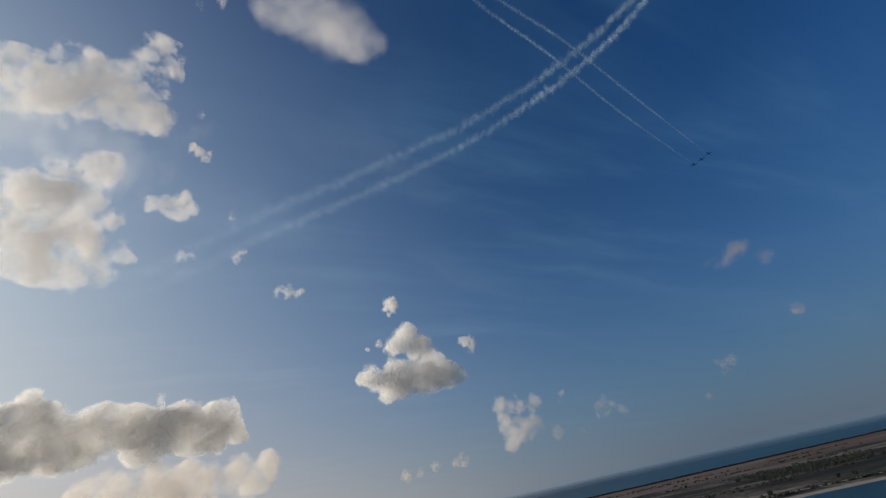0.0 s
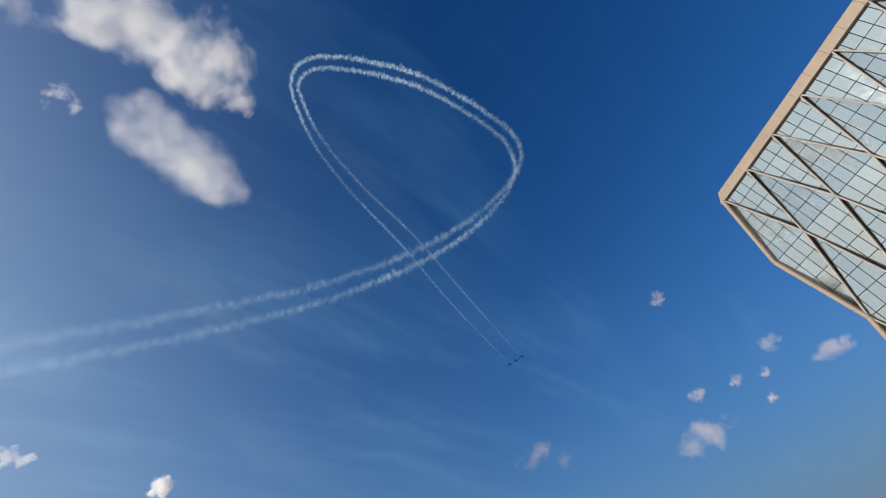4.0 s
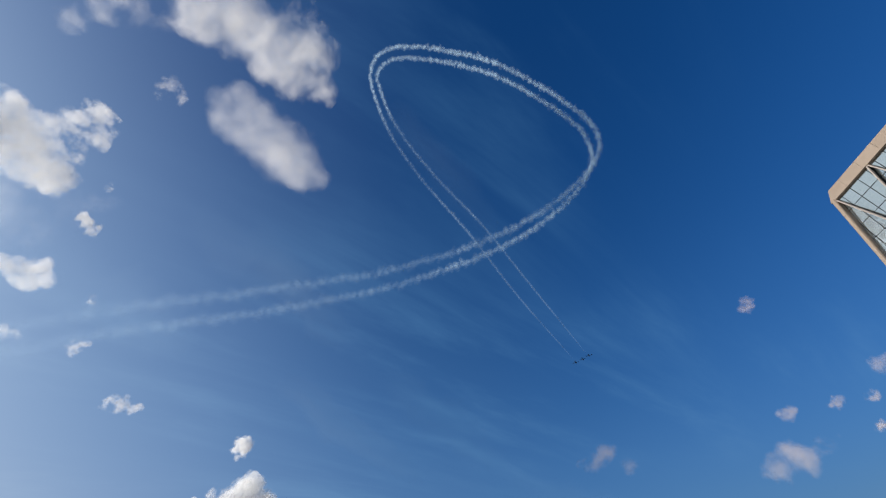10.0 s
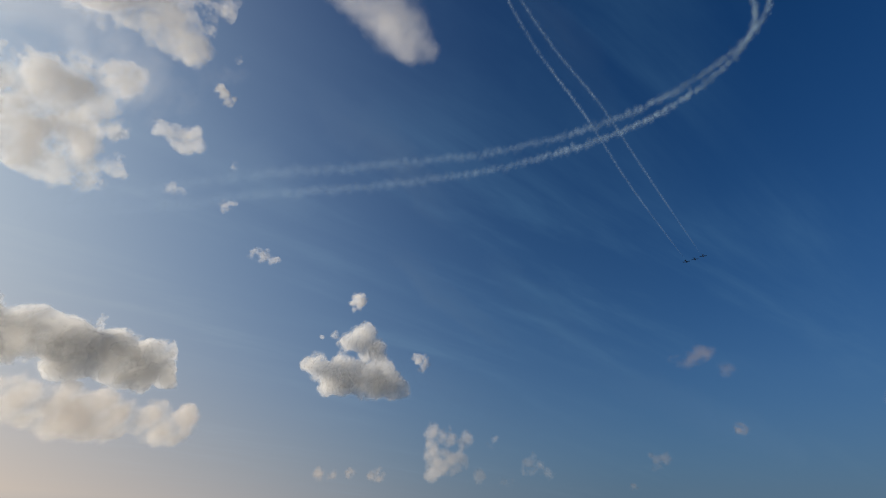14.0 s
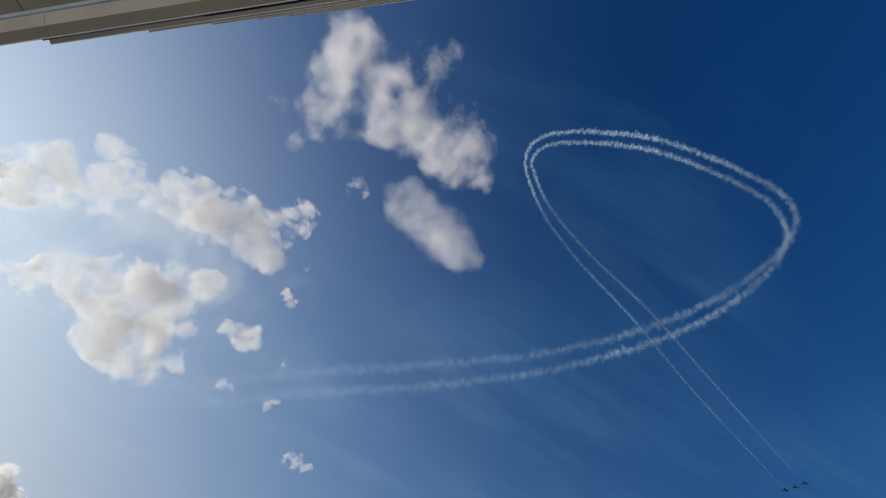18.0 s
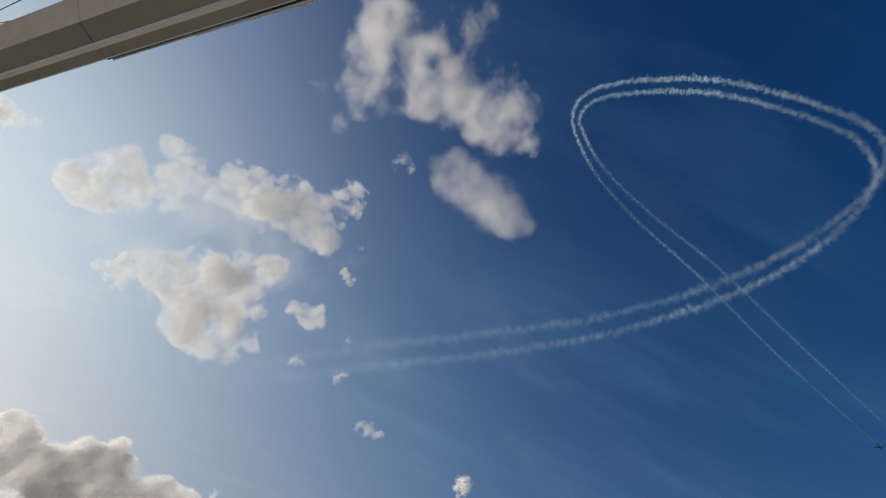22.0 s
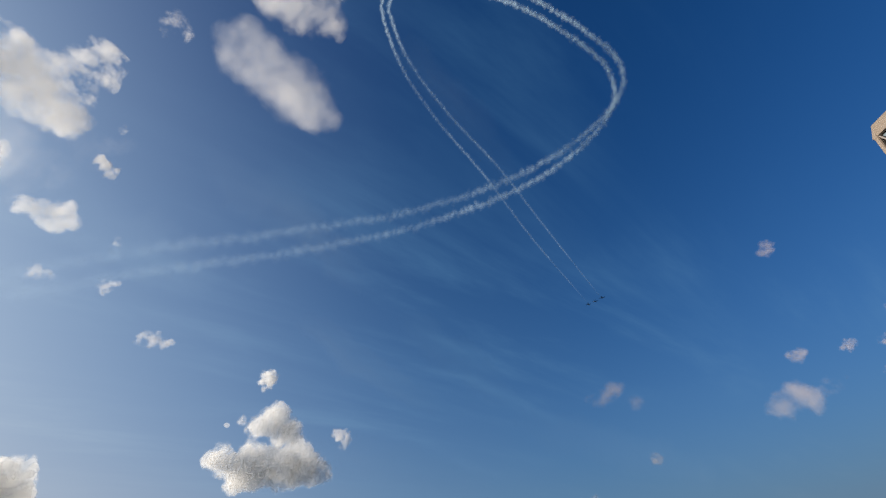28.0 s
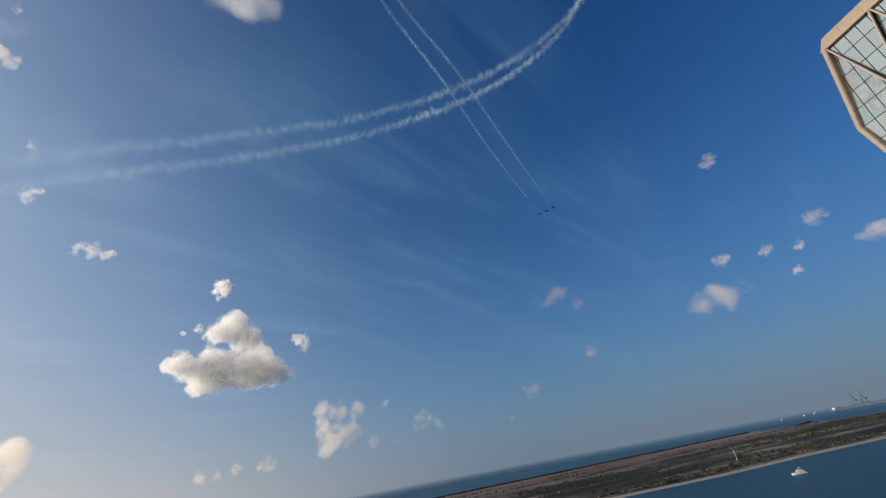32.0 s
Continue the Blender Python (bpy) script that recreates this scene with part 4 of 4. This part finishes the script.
    C(-54.0, 37.5, [(-8.0, -5.0, 4.0), (-4.0, 0.0, 4.5), (1.0, 1.5, 4.5), (5.0, 4.0, 4.0), (8.5, 2.0, 3.5), (-1.0, -4.0, 4.0), (11.0, 8.0, 3.0, 0.7)], faint, VEIL, 20, cell=0.25, erode=0.3, away=1.2)
    puff = "small white puff of cumulus cloud"
    C(-9.1, 23.3, [(-0.1, 0.6, 0.8), (0.5, -0.1, 0.6), (-0.6, -0.4, 0.6, 0.7)], puff, CUMULUS, 30, cell=0.07, warp=1.5)
    C(0.4, 16.8, [(0.4, 0.1, 0.8), (-0.6, 0.5, 0.5), (0.1, -0.5, 0.5, 0.7)], puff, FLUFF, 31, cell=0.07, warp=1.5)
    C(-34.7, 42.3, [(-0.5, 0.2, 0.7), (0.5, -0.2, 0.6)], puff, CUMULUS, 32, cell=0.07)
    C(33.9, 17.0, [(0.1, 0.6, 1.0), (1.1, 0.5, 0.7), (-1.2, 0.0, 0.8, 0.7), (2.6, -1.2, 0.9, 0.7), (-2.5, 0.4, 0.6, 0.5)], puff, HAZY, 33, cell=0.08, warp=0.8, erode=0.15)
    C(52.1, 12.1, [(-2.3, -0.3, 1.2), (-0.2, 0.4, 1.1), (0.3, -0.6, 1.2), (-3.6, -0.4, 0.8, 0.7), (2.1, 0.3, 0.9, 0.6), (3.3, 0.4, 0.6, 0.4)], puff, HAZY, 34, cell=0.08, warp=0.8, erode=0.15)
    C(66.4, 13.1, [(-0.5, 0.0, 0.8), (0.5, 0.0, 0.8), (1.5, -0.1, 0.6), (-1.5, 0.1, 0.5)], puff, HAZY, 35, cell=0.08, warp=0.8, erode=0.15)
    thin = "thin pale scrap of cloud in blue sky"
    scraps = [(-22.6, 26.6, [(-1.2, 0.2, 0.6), (0.0, 0.1, 0.7), (1.2, -0.2, 0.5)]), (-29.3, 32.6, [(-0.1, -1.8, 0.6, 0.8), (0.6, -1.2, 0.5, 0.8), (-0.6, 3.0, 0.5, 0.8)]),
              (-9.2, 3.4, [(-0.8, -0.1, 0.8), (0.7, 0.0, 0.5)]), (-3.8, 3.7, [(0.3, 0.2, 0.8), (-0.2, -0.1, 0.5)]), (-36.0, 58.5, [(-0.3, 0.0, 1.2, 0.55), (0.5, 0.4, 0.9, 0.5)])]
    # single puffs: bearing, height, radius
    scraps += [(az, el, [(-0.35 * r, 0.0, r), (0.6 * r, 0.2 * r, 0.75 * r)]) for az, el, r in ((57.6, 14.9, 0.5), (60.4, 14.3, 0.45), (59.2, 12.0, 0.45), (53.4, 15.6, 0.65), (57.0, 26.0, 0.75), (62.9, 16.3, 0.7), (28.2, 6.9, 0.8), (36.4, 9.7, 0.55), (25.1, 4.2, 0.35), (-6.6, 3.8, 0.5))]
    for k, (az, el, lobes) in enumerate(scraps):
        C(az, el, lobes, thin, FLUFF if az < 0 and el > 10 else HAZY, 50 + k, cell=0.07, warp=1.2, erode=0.18)


make_clouds()


def ribbon(name, path, mat, label, category, group, across=9, seed=0):
    """Vapour drawn out along a path of (place, half width, density); a lens in section, facing the camera's tower."""
    P = np.array([tuple(p[0]) for p in path])
    eye = np.array((0, 0, EYE))
    tang = np.gradient(P, axis=0)
    tang /= np.linalg.norm(tang, axis=1)[:, None]
    view = P - eye
    view /= np.linalg.norm(view, axis=1)[:, None]
    side = np.cross(tang, view)
    side /= np.linalg.norm(side, axis=1)[:, None]
    wid, den = np.array([p[1] for p in path]), np.array([p[2] for p in path])
    f = np.linspace(-1, 1, across)
    n = np.arange(len(P))
    wid = wid * (0.75 + 0.5 * fbm(n * 0.55 + 3, n * 0.0 + seed, seed + 330, 3))
    wav = (fbm(n * 0.13 + 5, n * 0.0 + seed, seed + 300) - 0.5) * 0.9
    verts = P[:, None] + side[:, None] * (f[None, :, None] + wav[:, None, None]) * wid[:, None, None]
    thick = (1 - f[None] ** 2) * den[:, None]
    faces = [(i * across + j, (i + 1) * across + j, (i + 1) * across + j + 1, i * across + j + 1) for i in range(len(P) - 1) for j in range(across - 1)]
    mid = P.mean(0)
    me = mesh_from(name, (verts.reshape(-1, 3) - mid).tolist(), faces, mat, True)
    me.attributes.new("thick", "FLOAT", "POINT").data.foreach_set("value", thick.ravel().astype(np.float32))
    run_of = np.concatenate([[0], np.cumsum(np.linalg.norm(np.diff(P, axis=0), axis=1))])
    uv = np.stack([np.repeat(run_of[:, None], across, 1) + seed * 777, np.repeat((f * 0.5)[None], len(P), 0) + seed * 3.7], -1).reshape(-1, 2)
    corners = np.empty(len(me.loops), dtype=np.int32)
    me.loops.foreach_get("vertex_index", corners)
    me.uv_layers.new(name="along").data.foreach_set("uv", uv[corners].astype(np.float32).ravel())
    ob = new(name, me)
    ob.location = mid
    return tagged(ob, label, category, group)


def smooth_line(points, n):
    """A Catmull-Rom line through points."""
    p = np.array(points, float)
    p = np.vstack([2 * p[0] - p[1], p, 2 * p[-1] - p[-2]])
    out = []
    for t in np.linspace(0, len(p) - 3 - 1e-6, n):
        i, f = int(t) + 1, t - int(t)
        a, b, c, d = p[i - 1], p[i], p[i + 1], p[i + 2]
        out.append(0.5 * (2 * b + (c - a) * f + (2 * a - 5 * b + 4 * c - d) * f ** 2 + (3 * b - a - 3 * c + d) * f ** 3))
    return np.array(out)


def cirrus(a, b, width, dens, seed):
    """A wind-drawn streak between two bearings."""
    p, q = aim(*a) * 4000, aim(*b) * 4000
    n = 40
    path = []
    for k in range(n):
        f = k / (n - 1)
        m = p.lerp(q, f).normalized() * 4000 + Vector((0, 0, EYE))
        path.append((m, width * 4000 * radians(1) * (0.5 + 0.8 * math.sin(math.pi * (0.15 + 0.75 * f))), dens * math.sin(math.pi * min(max(f, 0.02), 0.98)) ** 0.7))
    ribbon("cirrus_streak", path, CIRRUS, "faint wind-drawn cirrus streak in the blue sky", "cirrus", "cirrus streaks", 15, seed)


def make_cirrus():
    for k, (a, b, wd, dens) in enumerate([((-6, 31), (12.5, 18.8), 1.6, 1.3), ((8, 31), (22, 19), 2.2, 0.8), ((-14, 48), (3, 34.5), 2.2, 0.9), ((-24, 48), (-2, 38.5), 2.6, 0.7),
                                           ((14, 65), (31, 44), 2.2, 0.8), ((-40, 39), (-18, 33), 3.0, 0.7), ((-5, 17), (18, 10), 2.0, 0.8), ((22, 17), (41, 7), 1.8, 0.9)]):
        cirrus(a, b, wd, dens, k)


make_cirrus()


# ---- air display: smoke trails and jets ----
AIR = 420.0


def level(az, el):
    """The place at a bearing on the level at which the jets turn."""
    return aim(az, el) * (AIR / math.sin(radians(el))) + Vector((0, 0, EYE))


OUTER = [(-47, 24.0), (-39, 29.0), (-27.3, 35.5), (-13.0, 40.3), (4.8, 43.6), (18.9, 45.0), (30.1, 45.8), (39.8, 46.5), (48.5, 47.6), (54.0, 49.3), (56.0, 52.0), (54.8, 56.0), (51.9, 60.4),
         (47.0, 64.8), (38.0, 68.4), (27.0, 70.6), (16.5, 71.2), (9.5, 69.8), (8.8, 66.8), (13.0, 61.3), (19.4, 54.8), (26.1, 46.9), (31.1, 37.1), (35.2, 28.3)]
INNER = [(-47, 22.6), (-38, 27.3), (-26.0, 33.4), (-12.0, 37.9), (4.6, 41.3), (16.3, 42.9), (29.4, 44.1), (39.1, 45.2), (46.8, 46.6), (51.8, 48.6), (53.8, 51.8), (52.8, 55.4), (50.2, 59.2),
         (45.2, 63.6), (36.5, 67.2), (26.0, 69.4), (17.0, 70.0), (11.0, 68.8), (11.2, 66.6), (15.0, 62.0), (22.0, 55.4), (29.0, 47.4), (33.2, 38.8), (37.1, 28.5)]
def smoke(line, seed):
    """A trail of small overlapping puffs along a line, each a thin round sheet across the line half way between sight and sunlight."""
    rng = np.random.RandomState(seed)
    pts = smooth_line([level(*p) for p in line], 2600)
    along = np.concatenate([[0], np.cumsum(np.linalg.norm(np.diff(pts, axis=0), axis=1))])
    eye, sunward = np.array((0, 0, EYE)), np.array(SUN)
    mid = pts.mean(0)
    ring = 8
    turns = np.arange(ring) * 2 * math.pi / ring
    verts, faces, thick = [], [], []
    at = 0.0
    while at < along[-1]:
        p = np.array([np.interp(at, along, pts[:, i]) for i in range(3)])
        age = 1 - at / along[-1]
        far = np.linalg.norm(p - eye)
        # thin while fresh, dense in the turn, and fading where it is old
        half = far * radians(0.06 + 0.38 * min(age / 0.5, 1) ** 0.9 + 0.75 * max(age - 0.45, 0) / 0.55) * min(1, 0.3 + age * 30)
        dense = 0.13 + 0.61 * min(max((age - 0.27) / 0.10, 0), 1) - 0.64 * min(max((age - 0.44) / 0.14, 0), 1) - 0.05 * min(max((age - 0.58) / 0.25, 0), 1)
        dense *= min(1, at / (0.25 * along[-1]) + 0.03) * rng.uniform(0.7, 1.15)
        view = (p - eye) / far
        across = view + sunward if view @ sunward > 0 else view - sunward
        across /= np.linalg.norm(across)
        e1 = np.cross(across, rng.normal(size=3))
        e1 /= np.linalg.norm(e1)
        e2 = np.cross(across, e1)
        off = rng.normal(size=3) * half * 0.30
        r = half * rng.uniform(0.55, 1.1)
        b = len(verts)
        verts.append(p + off - mid)
        thick.append(dense)
        for f, d in ((0.5, 0.72), (1.0, 0.0)):
            for a in turns:
                lump = rng.uniform(0.75, 1.25)
                verts.append(p + off - mid + (e1 * math.cos(a) + e2 * math.sin(a)) * r * f * lump)
                thick.append(dense * d)
        for i in range(ring):
            j = (i + 1) % ring
            faces += [(b, b + 1 + i, b + 1 + j), (b + 1 + i, b + 1 + ring + i, b + 1 + ring + j, b + 1 + j)]
        at += half * 0.16
    me = mesh_from("smoke_trail", verts, faces, SMOKE)
    me.attributes.new("thick", "FLOAT", "POINT").data.foreach_set("value", np.array(thick, dtype=np.float32))
    ob = new("smoke_trail", me)
    ob.location = mid
    tagged(ob, "curling white display smoke trail behind aerobatic jets", "smoke trail", "smoke trails")


smoke(OUTER, 1)
smoke(INNER, 2)


def lathe(stations, ring=12):
    vs, fs = [], []
    for x, r, z in stations:
        vs += [(x, r * math.cos(6.2832 * i / ring), z + r * math.sin(6.2832 * i / ring) * 1.1) for i in range(ring)]
    for s in range(len(stations) - 1):
        fs += [(s * ring + i, s * ring + (i + 1) % ring, (s + 1) * ring + (i + 1) % ring, (s + 1) * ring + i) for i in range(ring)]
    return vs, fs + [tuple(range(ring - 1, -1, -1)), tuple((len(stations) - 1) * ring + i for i in range(ring))]


def blade(root, tip, thick, upright=False, sign=1):
    """A wing: root and tip are (front x, rear x, height), tip also its span."""
    vs = []
    for (x0, x1, z, s, t) in ((root[0], root[1], root[2], root[3], thick), (tip[0], tip[1], tip[2], tip[3], thick * 0.5)):
        for x, d in ((x0, 0), ((x0 * 2 + x1) / 3, t / 2), (x1, 0.01), ((x0 * 2 + x1) / 3, -t / 2)):
            vs.append((x, d, z + s) if upright else (x, sign * s, z + d))
    return vs, [(0, 1, 5, 4), (1, 2, 6, 5), (2, 3, 7, 6), (3, 0, 4, 7), (3, 2, 1, 0), (4, 5, 6, 7)]


def make_jet():
    jet = thing("display_jet", (0, 0, 0), "small dark military trainer jet flying in formation", "jet", "display jets")
    part("fuselage", mesh_from("fuselage", *lathe([(5.6, 0.05, -0.1), (4.9, 0.32, -0.05), (3.4, 0.55, 0), (1.0, 0.72, 0.05), (-1.5, 0.72, 0.05), (-3.8, 0.5, 0.1), (-5.2, 0.3, 0.15)]), JET_PAINT, True), jet)
    part("canopy", mesh_from("canopy", *lathe([(3.6, 0.05, 0.45), (2.9, 0.35, 0.5), (1.6, 0.45, 0.62), (0.2, 0.38, 0.6), (-0.8, 0.05, 0.55)]), DARK_GLASS, True), jet, "dark glazed canopy")
    for sign in (1, -1):
        wing = part("wing", mesh_from("wing", *blade((1.5, -1.2, -0.25, 0.4), (0.6, -0.9, 0.05, 5.2), 0.28, False, sign), JET_PAINT), jet)
        vs, fs = lathe([(1.9, 0.03, 0.05), (1.2, 0.25, 0.05), (-1.0, 0.25, 0.05), (-1.9, 0.03, 0.05)], 10)
        part("tip_tank", mesh_from("tip_tank", [(x, y + sign * 5.3, z) for x, y, z in vs], fs, JET_PAINT, True), wing)
        part("tailplane", mesh_from("tailplane", *blade((-3.8, -5.1, 0.3, 0.2), (-4.4, -5.2, 0.35, 2.1), 0.14, False, sign), JET_PAINT), jet)
        part("air_intake", mesh_from("air_intake", *(lambda v: ([(x, y + sign * 0.75, z) for x, y, z in v[0]], v[1]))(lathe([(1.6, 0.24, -0.05), (0.4, 0.28, -0.05), (-1.2, 0.1, 0)], 8)), JET_PAINT, True), jet)
    part("tail_fin", mesh_from("tail_fin", *blade((-3.2, -5.0, 0.3, 0.2), (-4.5, -5.3, 0.3, 2.3), 0.16, True), JET_PAINT), jet)
    return jet


def fly(jet, az, el, ahead, bank):
    p = level(az, el)
    way_ = (level(*ahead) - p)
    yaw = math.degrees(math.atan2(way_.y, way_.x))
    jet.matrix_world = pose(*p, 0, 0, yaw) @ pose(0, 0, 0, bank, 0, 0)


first = make_jet()
fly(first, 35.37, 27.8, (37.5, 22), 8)
for az, el, ahead, bank in ((36.39, 27.9, (38.5, 22), 8), (37.36, 28.06, (39.5, 22), 8)):
    fly(copy_thing(first, Matrix()), az, el, ahead, bank)
